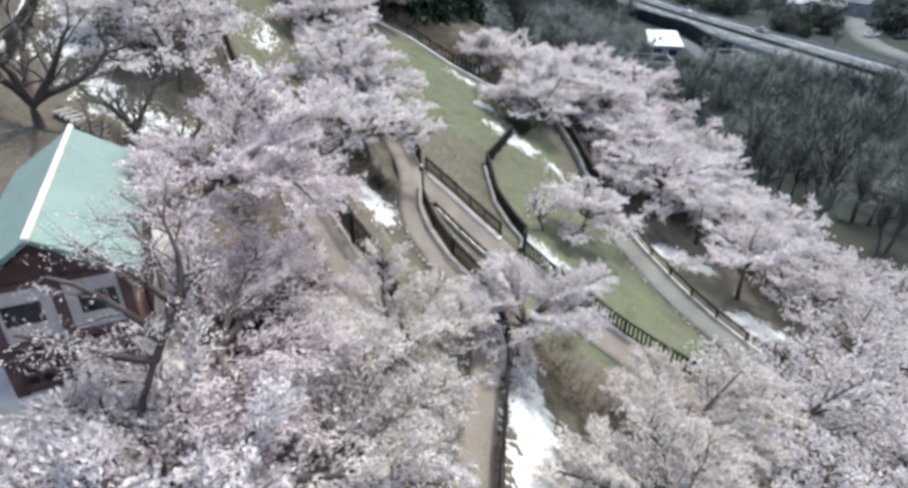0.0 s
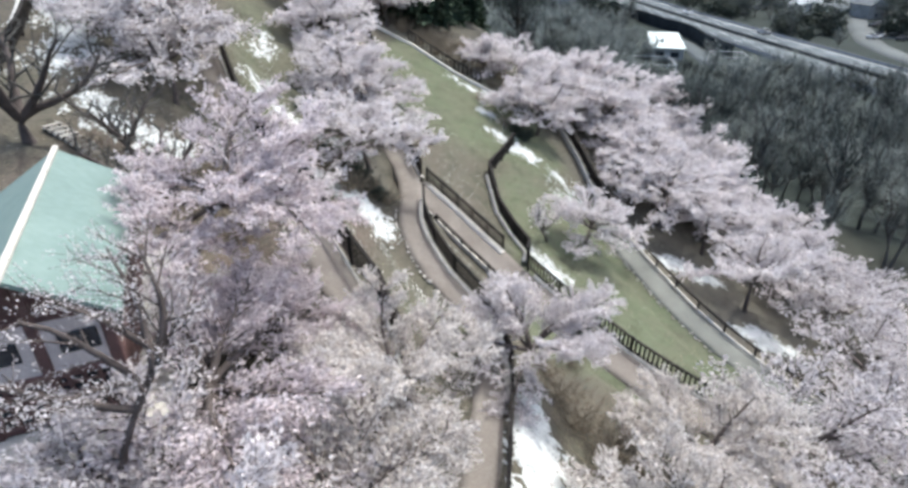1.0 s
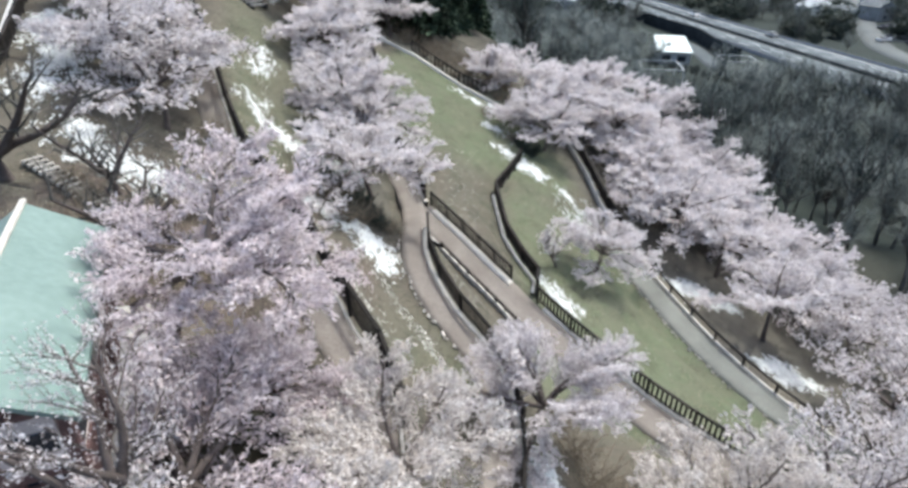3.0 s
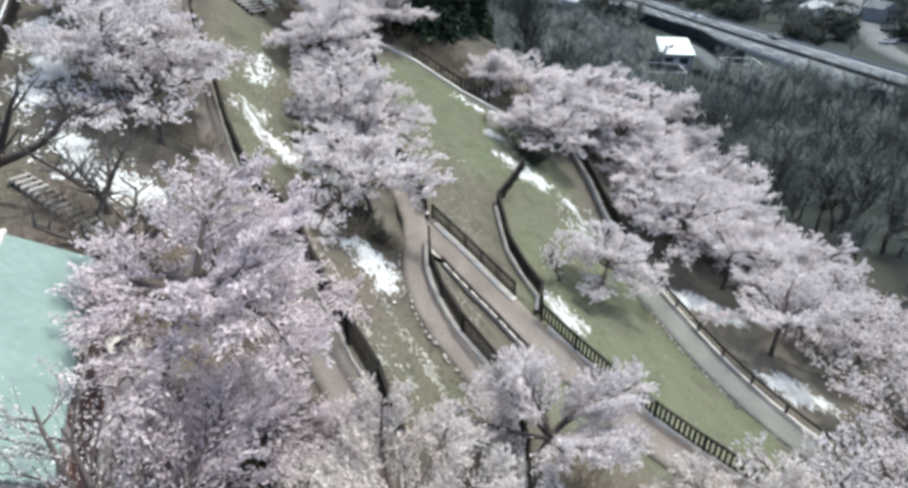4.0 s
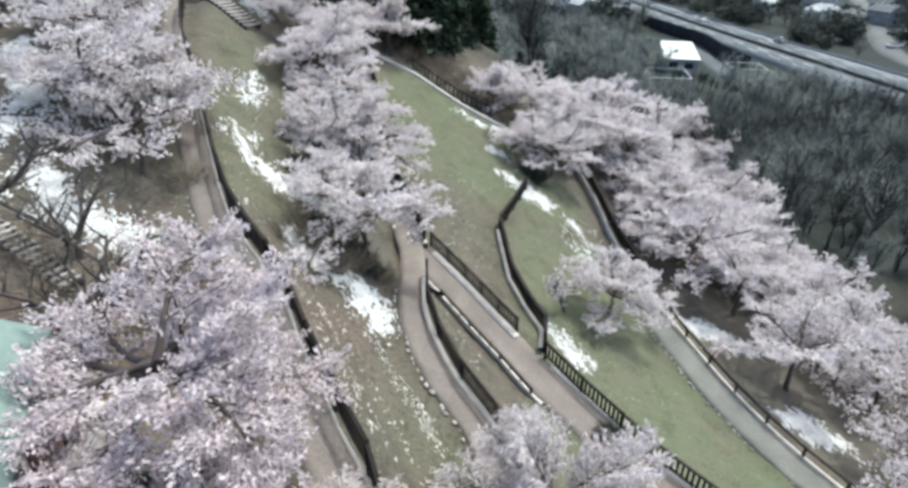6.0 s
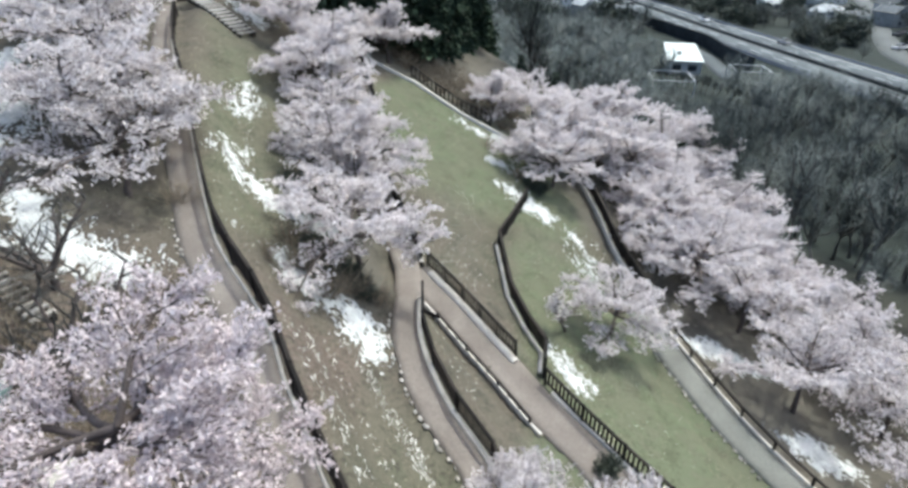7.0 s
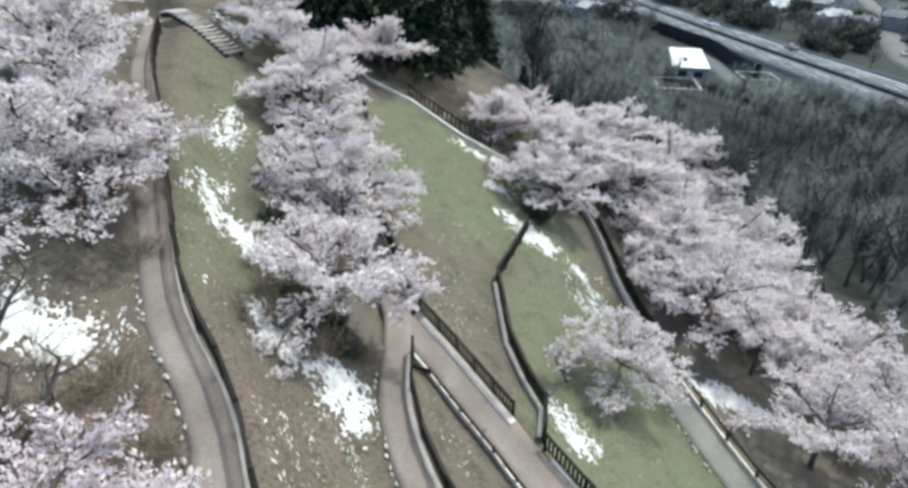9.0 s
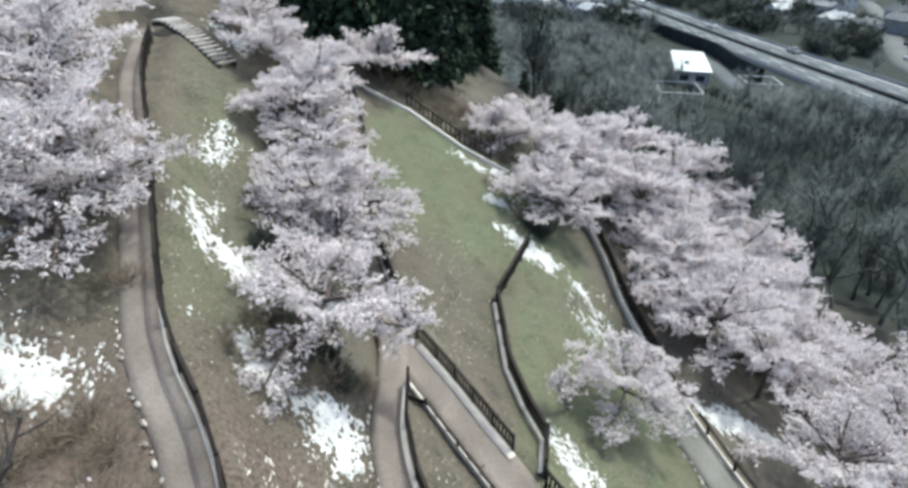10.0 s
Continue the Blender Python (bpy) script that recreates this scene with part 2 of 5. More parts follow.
def hill(x, y):
    """The hillside before the paths were cut into it: a smooth slope that runs out into the valley."""
    x, y = np.asarray(x, float), np.asarray(y, float)
    u, v = np.clip(x, -21, 25) / 10, (np.clip(y, 3, 58) - 30) / 10
    z, k = 0.0, 0
    for i in range(5):
        for j in range(5 - i):
            z = z + LAND[k] * u**i * v**j
            k += 1
    z = np.maximum(z, -8.5)
    s = 0.75 * x + 0.66 * (y - 30)
    w = smooth_step(19, 58, s)
    behind = smooth_step(75, 150, y)
    z = z + 3.4 * smooth_step(22.5, 29, s) * smooth_step(50, 33, s) * smooth_step(40, 47, y)
    z = z * (1 - w) + VALLEY * w
    return z * (1 - behind) + VALLEY * behind


def dense(points, step=0.25):
    """Points every step along a gently rounded line through the given ones."""
    p = np.array(points, float)
    q = []
    for k in range(len(p) - 1):
        a, b, c, d = p[max(k - 1, 0)], p[k], p[k + 1], p[min(k + 2, len(p) - 1)]
        n = max(2, int(np.linalg.norm((c - b)[:2]) / step))
        for t in np.arange(n) / n:
            q.append(0.5 * (2 * b + (c - a) * t + (2 * a - 5 * b + 4 * c - d) * t * t + (3 * b - a - 3 * c + d) * t**3))
    q.append(p[-1])
    return np.array(q)


def on_hill(points):
    return [(x, y, float(hill(x, y))) for x, y in points]


def offset(line, by):
    """A line moved sideways, to its right when by is positive."""
    t = np.gradient(line[:, :2], axis=0)
    t /= np.linalg.norm(t, axis=1)[:, None]
    out = line.copy()
    out[:, 0] += by * t[:, 1]
    out[:, 1] -= by * t[:, 0]
    return out


# centre lines of the paths
HIGH_EDGE = dense([(-19.6, 46.8, 12.6), (-16.75, 39.3, 11.5), (-13.55, 32.9, 10.2), (-10.7, 27.0, 8.75), (-8.9, 23.5, 8.05), (-7.8, 21.85, 7.75), (-6.55, 20.3, 7.4), (-5.6, 18.9, 7.15), (-4.95, 17.6, 6.95), (-4.4, 16.7, 6.8), (-3.85, 15.8, 6.6), (-3.4, 15.0, 6.4), (-2.39, 13.44, 6.1), (-1.8, 11.6, 5.85), (-1.75, 9.5, 5.7), (-2.1, 4.0, 5.5)])
PATH_ROW = dense(on_hill([(-9.0, 49.6), (-7.6, 45.6), (-6.5, 41.8), (-5.8, 37.7), (-4.9, 34.1), (-3.6, 31.0), (-2.7, 28.6), (-2.45, 26.2)]))
PATH_MID = dense(on_hill([(-2.75, 26.0), (-2.55, 23.6), (-2.0, 21.7), (-1.2, 20.0), (0.05, 18.2), (0.55, 16.4), (0.6, 14.6), (0.3, 11.5), (0.05, 9.2), (-0.2, 5.0)]))
PATH_LOW = dense(on_hill([(-2.3, 28.4), (-0.9, 27.1), (0.55, 25.5), (1.9, 24.0), (3.0, 22.6), (4.3, 21.3), (5.5, 19.9), (7.2, 18.4), (9.5, 16.8)]))
PATH_EAST = dense(on_hill([(6.4, 46.5), (7.5, 41.5), (8.0, 37.4), (9.2, 32.6), (10.6, 28.3), (11.9, 24.7), (13.7, 21.2), (16.5, 17.0), (20.0, 12.0)]))
PATH_HIGH, PATH_MID = offset(HIGH_EDGE, 0.2), offset(PATH_MID, -0.32)
PATHS = [(PATH_HIGH, 0.72, 1.8), (PATH_ROW, 0.6, 1.4), (PATH_MID, 0.6, 1.6), (PATH_LOW, 0.8, 1.4), (PATH_EAST[PATH_EAST[:, 1] < 34.5], 0.85, 1.6)]


def nearest(line, x, y):
    """Distance to a line of points and its height there, for arrays of places."""
    d2, z = np.full(x.shape, 1e9), np.zeros(x.shape)
    for px, py, pz in line:
        q = (x - px) ** 2 + (y - py) ** 2
        hit = q < d2
        d2[hit], z[hit] = q[hit], pz
    return np.sqrt(d2), z


def height(x, y):
    """The ground with its paths benched into the slope."""
    x, y = np.atleast_1d(np.asarray(x, float)), np.atleast_1d(np.asarray(y, float))
    z = hill(x, y)
    near = (np.abs(x) < 32) & (y > -2) & (y < 62)
    if near.any():
        xn, yn, zn = x[near], y[near], z[near]
        for line, half, bank in PATHS:
            d, zp = nearest(line, xn, yn)
            w = 1 - smooth_step(half + 0.15, half + bank, d)
            zn = zn * (1 - w) + zp * w
        z[near] = zn
    return z


def gz(x, y):
    return float(height(x, y)[0])


def wave(x, y, f, seed=0.0):
    """Cheap rolling noise for arrays, about -1 to 1."""
    v = 0
    for k, (a, b, c) in enumerate(((1.0, 0.31, 0.0), (-0.47, 1.13, 2.1), (0.83, -0.77, 4.4), (1.71, 1.29, 1.3), (-1.93, 1.57, 5.2))):
        v = v + np.sin(f * (a * x + b * y) + c + seed * (k + 1)) / (1 + 0.35 * k)
    return v / 3.0


def fbm(x, y, seed=0, octaves=4):
    """Patchy noise on a hashed lattice, about 0 to 1."""
    total, amp, norm = 0.0, 1.0, 0.0
    for o in range(octaves):
        xi, yi = np.floor(x).astype(np.int64), np.floor(y).astype(np.int64)
        u, v = x - xi, y - yi
        u, v = u * u * (3 - 2 * u), v * v * (3 - 2 * v)

        def corner(a, b):
            h = (a * 374761393 + b * 668265263 + (seed + o) * 974711) & 0x7FFFFFFF
            h = ((h ^ (h >> 13)) * 1274126177) & 0x7FFFFFFF
            return ((h ^ (h >> 16)) & 0xFFFF) / 65535.0

        total = total + amp * ((corner(xi, yi) * (1 - u) + corner(xi + 1, yi) * u) * (1 - v) + (corner(xi, yi + 1) * (1 - u) + corner(xi + 1, yi + 1) * u) * v)
        norm += amp
        amp *= 0.6
        x, y = x * 2.03 + 11.3, y * 2.03 + 5.7
    return total / norm


def graded(lo, hi, step, far_lo, far_hi):
    mid = np.arange(lo, hi + step / 2, step)
    out, s, v = [], step, hi
    while v < far_hi:
        s *= 1.12
        v += s
        out.append(v)
    back, s, v = [], step, lo
    while v > far_lo:
        s *= 1.12
        v -= s
        back.append(v)
    return np.concatenate([back[::-1], mid, out])


def build_ground():
    gx, gy = graded(-27, 32, 0.24, -2600, 2600), graded(-1, 60, 0.24, -1500, 3200)
    X, Y = np.meshgrid(gx, gy)
    x, y = X.ravel(), Y.ravel()
    z = height(x, y)
    z = z + 0.035 * wave(x, y, 2.3) + 0.02 * wave(x, y, 6.1, 2.0)
    nx, ny = len(gx), len(gy)
    i = np.arange(nx * ny).reshape(ny, nx)
    quads = np.stack([i[:-1, :-1], i[:-1, 1:], i[1:, 1:], i[1:, :-1]], -1).reshape(-1, 4)
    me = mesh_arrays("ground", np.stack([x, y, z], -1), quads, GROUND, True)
    # turf on the two lawns and the strip by the steps, dry slope elsewhere, leaf litter under the trees and woods
    lawn = np.maximum.reduce([
        smooth_step(0.2, 1.2, (x + 6.6 - 0.18 * (y - 44)) * 0.5 + 0.6) * smooth_step(34, 40, y) * smooth_step(9, 5, x) * smooth_step(54, 49, y),
        0.15 * smooth_step(-2.5, -0.5, x) * smooth_step(26, 31, y) * smooth_step(4, 2, x) * smooth_step(40, 36, y),
        smooth_step(1.5, 3.5, x) * smooth_step(16, 19, y) * smooth_step(40, 33, y) * smooth_step(11.5, 9.5, x + (y - 29) * 0.3),
        0.38 * smooth_step(-13, -11, x + (y - 32) * 0.35) * smooth_step(-6.5, -9, x + (y - 32) * 0.35) * smooth_step(22, 26, y) * smooth_step(46, 40, y),
        0.22 * smooth_step(-5, -3, x) * smooth_step(1.0, -0.5, x) * smooth_step(22, 19, y) * smooth_step(14, 17, y),
    ])
    lawn = np.clip(lawn + 0.16 * wave(x, y, 0.9, 3.0), 0, 1)
    s = 0.75 * x + 0.66 * (y - 30)
    woods = smooth_step(15, 21, s + 1.5 * wave(x, y, 0.7)) * smooth_step(400, 300, y)
    under = smooth_step(11.5, 13.5, x + (y - 28) * 0.4) * smooth_step(4, 10, y)
    row = 0.8 * smooth_step(2.2, 1.0, np.abs(x + 5.6 + 0.17 * (y - 30))) * smooth_step(23, 26, y) * smooth_step(50, 46, y)
    west = 0.05 * smooth_step(-10.5, -12.5, x + (y - 24) * 0.35)
    top = smooth_step(0.4, 1.4, y - 49.9 + 0.26 * (x + 7.9)) * smooth_step(-12, -9, x) * smooth_step(14, 9, x)
    lawn = np.maximum(lawn, 0.55 * smooth_step(26, 34, s))
    litter = np.clip(np.maximum.reduce([woods, under, row, west, top]) + 0.2 * wave(x, y, 1.3, 1.0), 0, 1)
    bare = smooth_step(-15, -12, x) * smooth_step(-2.6, -4.2, x) * smooth_step(13.5, 15.5, y) * smooth_step(23.5, 20.5, y)
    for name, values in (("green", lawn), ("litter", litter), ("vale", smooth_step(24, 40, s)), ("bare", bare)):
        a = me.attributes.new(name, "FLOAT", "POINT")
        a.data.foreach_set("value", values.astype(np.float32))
    tagged(new("ground", me), "hillside of dull green turf and dry brown grass", "ground", kind="structure")


build_ground()


def upto(line, lo, hi):
    """The piece of a line whose y lies between two values."""
    keep = (line[:, 1] > lo) & (line[:, 1] < hi)
    return line[keep]


def build_path(name, line, half, mat, label):
    """A slab along a line, a little crowned, with ragged edges and sides that go into the ground."""
    t = np.gradient(line[:, :2], axis=0)
    t /= np.linalg.norm(t, axis=1)[:, None]
    side = np.stack([t[:, 1], -t[:, 0]], -1)
    across = np.array([-1.0, -1.0, -0.55, 0.0, 0.55, 1.0, 1.0])
    lift = np.array([-0.25, 0.05, 0.065, 0.075, 0.065, 0.05, -0.25])
    n = len(line)
    verts = np.zeros((n, 7, 3))
    for k in range(7):
        w = half * across[k]
        jag = 0.05 * wave(line[:, 0] * 3 + k, line[:, 1] * 3, 1.3) * abs(across[k])
        verts[:, k, :2] = line[:, :2] + side * (w + jag)[:, None]
        verts[:, k, 2] = line[:, 2] + lift[k]
    i = np.arange(n * 7).reshape(n, 7)
    quads = np.stack([i[:-1, :-1], i[:-1, 1:], i[1:, 1:], i[1:, :-1]], -1).reshape(-1, 4)
    tagged(new(name, mesh_arrays(name, verts.reshape(-1, 3), quads[:, ::-1], mat, True)), label, "path", kind="structure")


build_path("path_high", PATH_HIGH, 0.53, PATHSAND, "narrow sandy footpath along the upper bank")
build_path("path_row", PATH_ROW, 0.55, PATHSAND, "narrow sandy footpath under the blossoming row")
build_path("path_middle", PATH_MID, 0.46, PATHSAND, "sandy footpath curving down the dry slope")
build_path("path_low", PATH_LOW, 0.74, PATHSAND, "sandy footpath turning down past the lawn")
build_path("path_east", upto(offset(PATH_EAST, -0.13), 8, 34.5), 0.67, PATHGREY, "pale grey footpath beside the lower lawn")


def build_strip(name, line, half, top, mat, label, category="kerb"):
    """A low kerb with eased shoulders along a line."""
    t = np.gradient(line[:, :2], axis=0)
    t /= np.linalg.norm(t, axis=1)[:, None]
    side = np.stack([t[:, 1], -t[:, 0]], -1)
    prof = [(-half, -0.3), (-half, top - 0.03), (-half + 0.03, top), (half - 0.03, top), (half, top - 0.03), (half, -0.3)]
    n = len(line)
    verts = np.zeros((n, 6, 3))
    for k, (w, h) in enumerate(prof):
        verts[:, k, :2] = line[:, :2] + side * w
        verts[:, k, 2] = line[:, 2] + h
    i = np.arange(n * 6).reshape(n, 6)
    quads = np.stack([i[:-1, :-1], i[:-1, 1:], i[1:, 1:], i[1:, :-1]], -1).reshape(-1, 4)
    return tagged(new(name, mesh_arrays(name, verts.reshape(-1, 3), quads[:, ::-1], mat)), label, category, kind="structure")


POST, RAIL, PICKET = box_mesh("post", TIMBER, 0.05), box_mesh("rail", TIMBER, 0.02), box_mesh("picket", TIMBER, 0.05)


def along(line, start, stop, step):
    """Places every step metres along a line between two lengths."""
    d = np.r_[0, np.cumsum(np.linalg.norm(np.diff(line[:, :2], axis=0), axis=1))]
    stop = min(stop, d[-1])
    n = max(1, round((stop - start) / step))
    s = np.linspace(start, stop, n + 1)
    return np.stack([np.interp(s, d, line[:, k]) for k in range(3)], -1)


def build_fence(line, start, stop, label, tall=1.05, pickets=0.17, bay=1.9):
    """Posts, two rails and slim pickets along a line."""
    pts = along(line, start, stop, bay)
    base = pts[0].copy()
    root = new("fence")
    root.location = base
    tagged(root, label, "fence", "path fences")
    for k, p in enumerate(pts):
        q = p - base
        part_mesh("post", POST, root, pose(q[0], q[1], q[2] + tall / 2 - 0.1, 0, 0, 20 * math.sin(k)) @ Matrix.Diagonal((0.1, 0.1, tall + 0.25, 1)))
        if k + 1 < len(pts):
            r = pts[k + 1] - base
            for h, w, d in ((tall - 0.05, 0.1, 0.07), (0.2, 0.06, 0.06))[: 2 if tall > 0.7 else 1]:
                w = 0.14 if pickets < 0.09 and h > 0.5 else w
                part_mesh("rail", RAIL, root, beam_matrix(q + (0, 0, h), r + (0, 0, h), w, d))
            n = int(np.linalg.norm(r - q) / pickets)
            for j in range(1, n):
                c = q + (r - q) * j / n
                part_mesh("picket", PICKET, root, Matrix.Translation((c[0], c[1], c[2] + tall / 2 + 0.05)) @ Matrix.Rotation(math.atan2(r[1] - q[1], r[0] - q[0]), 4, "Z") @ Matrix.Diagonal((min(0.08, 0.36 * pickets + 0.012), 0.03, tall - 0.15, 1)))
    return root


def straight(points, step=0.25):
    """Points every step along straight pieces, laid on the ground."""
    p = np.array(points, float)
    q = []
    for a, b in zip(p[:-1], p[1:]):
        n = max(2, int(np.linalg.norm(b - a) / step))
        q += [a + (b - a) * t / n for t in range(n)]
    q = np.array(q + [p[-1]])
    return np.c_[q, height(q[:, 0], q[:, 1])]


# ---- kerbs and fences ----
ROW_EDGE = offset(PATH_ROW, -0.7)
MID_EDGE, LOW_EDGE, EAST_EDGE = offset(PATH_MID, -0.54), offset(PATH_LOW, -0.9), offset(PATH_EAST, -0.95)
LOW_INNER = offset(PATH_LOW, 0.86)
LAWN_EDGE = straight([(3.5, 40.0), (1.52, 34.2), (1.95, 29.7), (2.55, 27.9), (3.24, 26.4), (2.92, 24.3)])
TOP_EDGE = straight([(-7.9, 50.0), (-4.2, 49.8), (-0.4, 48.0), (2.8, 47.3)])


build_strip("kerb_high", upto(offset(HIGH_EDGE, -0.36), 9, 45), 0.05, 0.1, CONCRETE, "pale concrete kerb along the upper footpath")
build_strip("kerb_middle", upto(MID_EDGE, 13.4, 26), 0.09, 0.12, CONCRETE, "pale concrete kerb along the middle footpath")
build_strip("kerb_low", upto(offset(PATH_LOW, -0.55), 24.7, 28.6), 0.17, 0.14, CONCRETE, "pale concrete kerb above the lower footpath")
build_strip("kerb_lower", upto(LOW_EDGE, 16, 23.6), 0.13, 0.12, CONCRETE, "pale concrete kerb below the lawn corner")
build_strip("kerb_inner", upto(LOW_INNER, 21.5, 27.2), 0.07, 0.16, CONCRETE, "narrow pale kerb between footpath and slope")
build_strip("kerb_lawn", upto(LAWN_EDGE, 24, 34.2), 0.085, 0.13, CONCRETE, "pale kerb round the lawn corner")
build_strip("kerb_east", upto(EAST_EDGE, 14, 46), 0.075, 0.12, CONCRETE, "pale kerb beside the grey footpath")
build_strip("kerb_row", upto(ROW_EDGE, 28.5, 49.5), 0.1, 0.12, CONCRETE, "pale kerb along the row path")
build_strip("kerb_top", TOP_EDGE, 0.12, 0.2, CONCRETE, "pale kerb at the top of the lawn")

build_fence(upto(offset(HIGH_EDGE, -0.48), 12.2, 44.5), 0, 99, "dark picket fence along the upper footpath", 1.08, 0.15)
build_fence(upto(offset(MID_EDGE, -0.12), 5.2, 25.9), 0, 99, "dark picket fence along the middle footpath", 0.85, 0.13)
build_fence(upto(offset(PATH_LOW, -0.78), 24.9, 29.2), 0, 99, "short dark picket fence above the lower footpath", 0.78, 0.17, 1.1)
build_fence(upto(LOW_EDGE, 16.5, 24.1), 0, 99, "dark picket fence below the lawn corner", 0.85, 0.19)
CORNERS = [(3.63, 40.0), (1.68, 34.2), (2.12, 29.8), (2.75, 27.8), (3.42, 26.4), (3.1, 24.3)]
for a, b in zip(CORNERS[:-1], CORNERS[1:]):
    build_fence(straight([a, b]), 0, 99, "dark picket fence panel round the lawn corner", 0.95, 0.085, 1.5)
build_fence(upto(offset(EAST_EDGE, -0.16), 33.5, 46), 0, 99, "dark picket fence above the grey footpath", 0.95, 0.08)
build_fence(upto(EAST_EDGE, 15, 33.3), 0, 99, "low open rail fence beside the grey footpath", 0.6, 1.2)
build_fence(upto(ROW_EDGE, 29, 49.4), 0, 99, "dark picket fence along the row path", 0.95, 0.12)
build_fence(straight([(-4.4, 50.6), (-1.0, 48.6), (1.5, 48.2)]), 0, 99, "weathered fence at the top of the lawn", 0.9, 0.35)
build_fence(upto(LOW_INNER, 22, 26.2), 0, 99, "knee-high dark rail beside the lower footpath", 0.4, 0.6)


def build_sleeper(a, b):
    """A squared timber laid across the ground, with eased edges."""
    a, b = Vector((*a, gz(*a) + 0.1)), Vector((*b, gz(*b) + 0.1))
    ob = new("timber_sleeper", box_mesh("timber_sleeper", TIMBER, 0.04))
    ob.matrix_basis = beam_matrix(a, b, 0.12, 0.16)
    tagged(ob, "dark timber sleeper laid across the fork of the paths", "sleeper")


build_sleeper((-2.0, 25.85), (-1.2, 26.25))


WEST_EDGE = straight([(-25.0, 39.0), (-23.2, 35.6), (-20.6, 30.5), (-19.0, 27.0), (-17.8, 23.6)])
build_strip("kerb_west", offset(WEST_EDGE, 0.42), 0.3, 0.14, STONE, "broad pale kerb of the western path")
build_fence(WEST_EDGE, 0, 99, "dark picket fence beside the western kerb", 0.9, 0.085)

# ---- stones along the path edges ----
def stone_meshes():
    out = []
    for k in range(5):
        rng = random.Random(40 + k)
        bm = bmesh.new()
        bmesh.ops.create_icosphere(bm, subdivisions=1, radius=1.0)
        for v in bm.verts:
            v.co = Vector((v.co.x * 1.0, v.co.y * 0.62, v.co.z * 0.55)) * rng.uniform(0.75, 1.15)
        me = bpy.data.meshes.new("stone")
        bm.to_mesh(me)
        bm.free()
        me.materials.append(STONE)
        out.append(me)
    return out


STONES = stone_meshes()


def build_edging(line, label, seed, gap=0.32, size=0.095, skip=0.25):
    rng = random.Random(seed)
    pts = along(line, 0, 999, gap)
    root = new("stone_edging")
    root.location = pts[0]
    tagged(root, label, "edging", kind="structure")
    for k, p in enumerate(pts[:-1]):
        if rng.random() < skip:
            continue
        d = pts[k + 1] - p
        s = size * rng.uniform(0.6, 1.35)
        q = p - pts[0]
        m = pose(q[0] + rng.uniform(-0.07, 0.07), q[1] + rng.uniform(-0.07, 0.07), q[2] + 0.05, 0, 0, math.degrees(math.atan2(d[1], d[0])) + rng.uniform(-20, 20))
        part_mesh("stone", STONES[k % 5], root, m @ Matrix.Diagonal((s * 1.25, s, s, 1)))


build_edging(upto(offset(PATH_MID, 0.54), 13, 25.2), "broken row of pale stones edging the middle footpath", 1)
build_edging(upto(offset(PATH_EAST, 0.66), 18, 33), "broken row of pale stones edging the grey footpath", 2)
build_edging(upto(offset(PATH_HIGH, 0.6), 16, 24.5), "pale stones edging the upper footpath", 3, 0.3, 0.1)

# ---- melting snow ----


def inside(poly, x, y):
    """Signed distance to a closed outline, positive inside."""
    d, odd = np.full(x.shape, 1e9), np.zeros(x.shape, bool)
    n = len(poly)
    for k in range(n):
        (ax, ay), (bx, by) = poly[k], poly[(k + 1) % n]
        t = np.clip(((x - ax) * (bx - ax) + (y - ay) * (by - ay)) / ((bx - ax) ** 2 + (by - ay) ** 2 + 1e-9), 0, 1)
        d = np.minimum(d, np.hypot(x - ax - t * (bx - ax), y - ay - t * (by - ay)))
        cross = ((ay > y) != (by > y)) & (x < (bx - ax) * (y - ay) / (by - ay + 1e-12) + ax)
        odd ^= cross
    return np.where(odd, d, -d)


def build_snow(poly, label, seed, fray=0.6, reach=1.2, cell=0.04, deep=0.08):
    p = np.array(poly)
    lo, hi = p.min(0) - reach, p.max(0) + reach
    gx, gy = np.arange(lo[0], hi[0], cell), np.arange(lo[1], hi[1], cell)
    X, Y = np.meshgrid(gx, gy)
    x, y = X.ravel(), Y.ravel()
    a, c = 0.45 * x - 0.89 * y, 0.89 * x + 0.45 * y
    grain = 0.55 * fbm(a * 1.8, c * 5.0, seed) + 1.15 * fbm(a * 7.0, c * 14.0, seed + 5, 3) + 0.7 * fbm(a * 0.9, c * 1.4, seed + 9, 3) - 1.2
    f = inside(poly, x, y) / 0.7 + fray * 5.2 * grain
    f = np.clip(f, -1, 1.2)
    z = height(x, y) + 0.035 * wave(x, y, 2.3) + deep * np.tanh(1.5 * f) * (0.5 + 0.5 * fbm(x * 2.5, y * 2.5, seed + 3))
    nx, ny = len(gx), len(gy)
    i = np.arange(nx * ny).reshape(ny, nx)
    quads = np.stack([i[:-1, :-1], i[:-1, 1:], i[1:, 1:], i[1:, :-1]], -1).reshape(-1, 4)
    keep = (f[quads] > 0).sum(1) >= 2
    quads = quads[keep]
    used, inv = np.unique(quads, return_inverse=True)
    me = mesh_arrays("snow_patch", np.stack([x, y, z], -1)[used], inv.reshape(-1, 4), SNOW, True)
    tagged(new("snow_patch", me), label, "snow", "snow patches", kind="stuff")


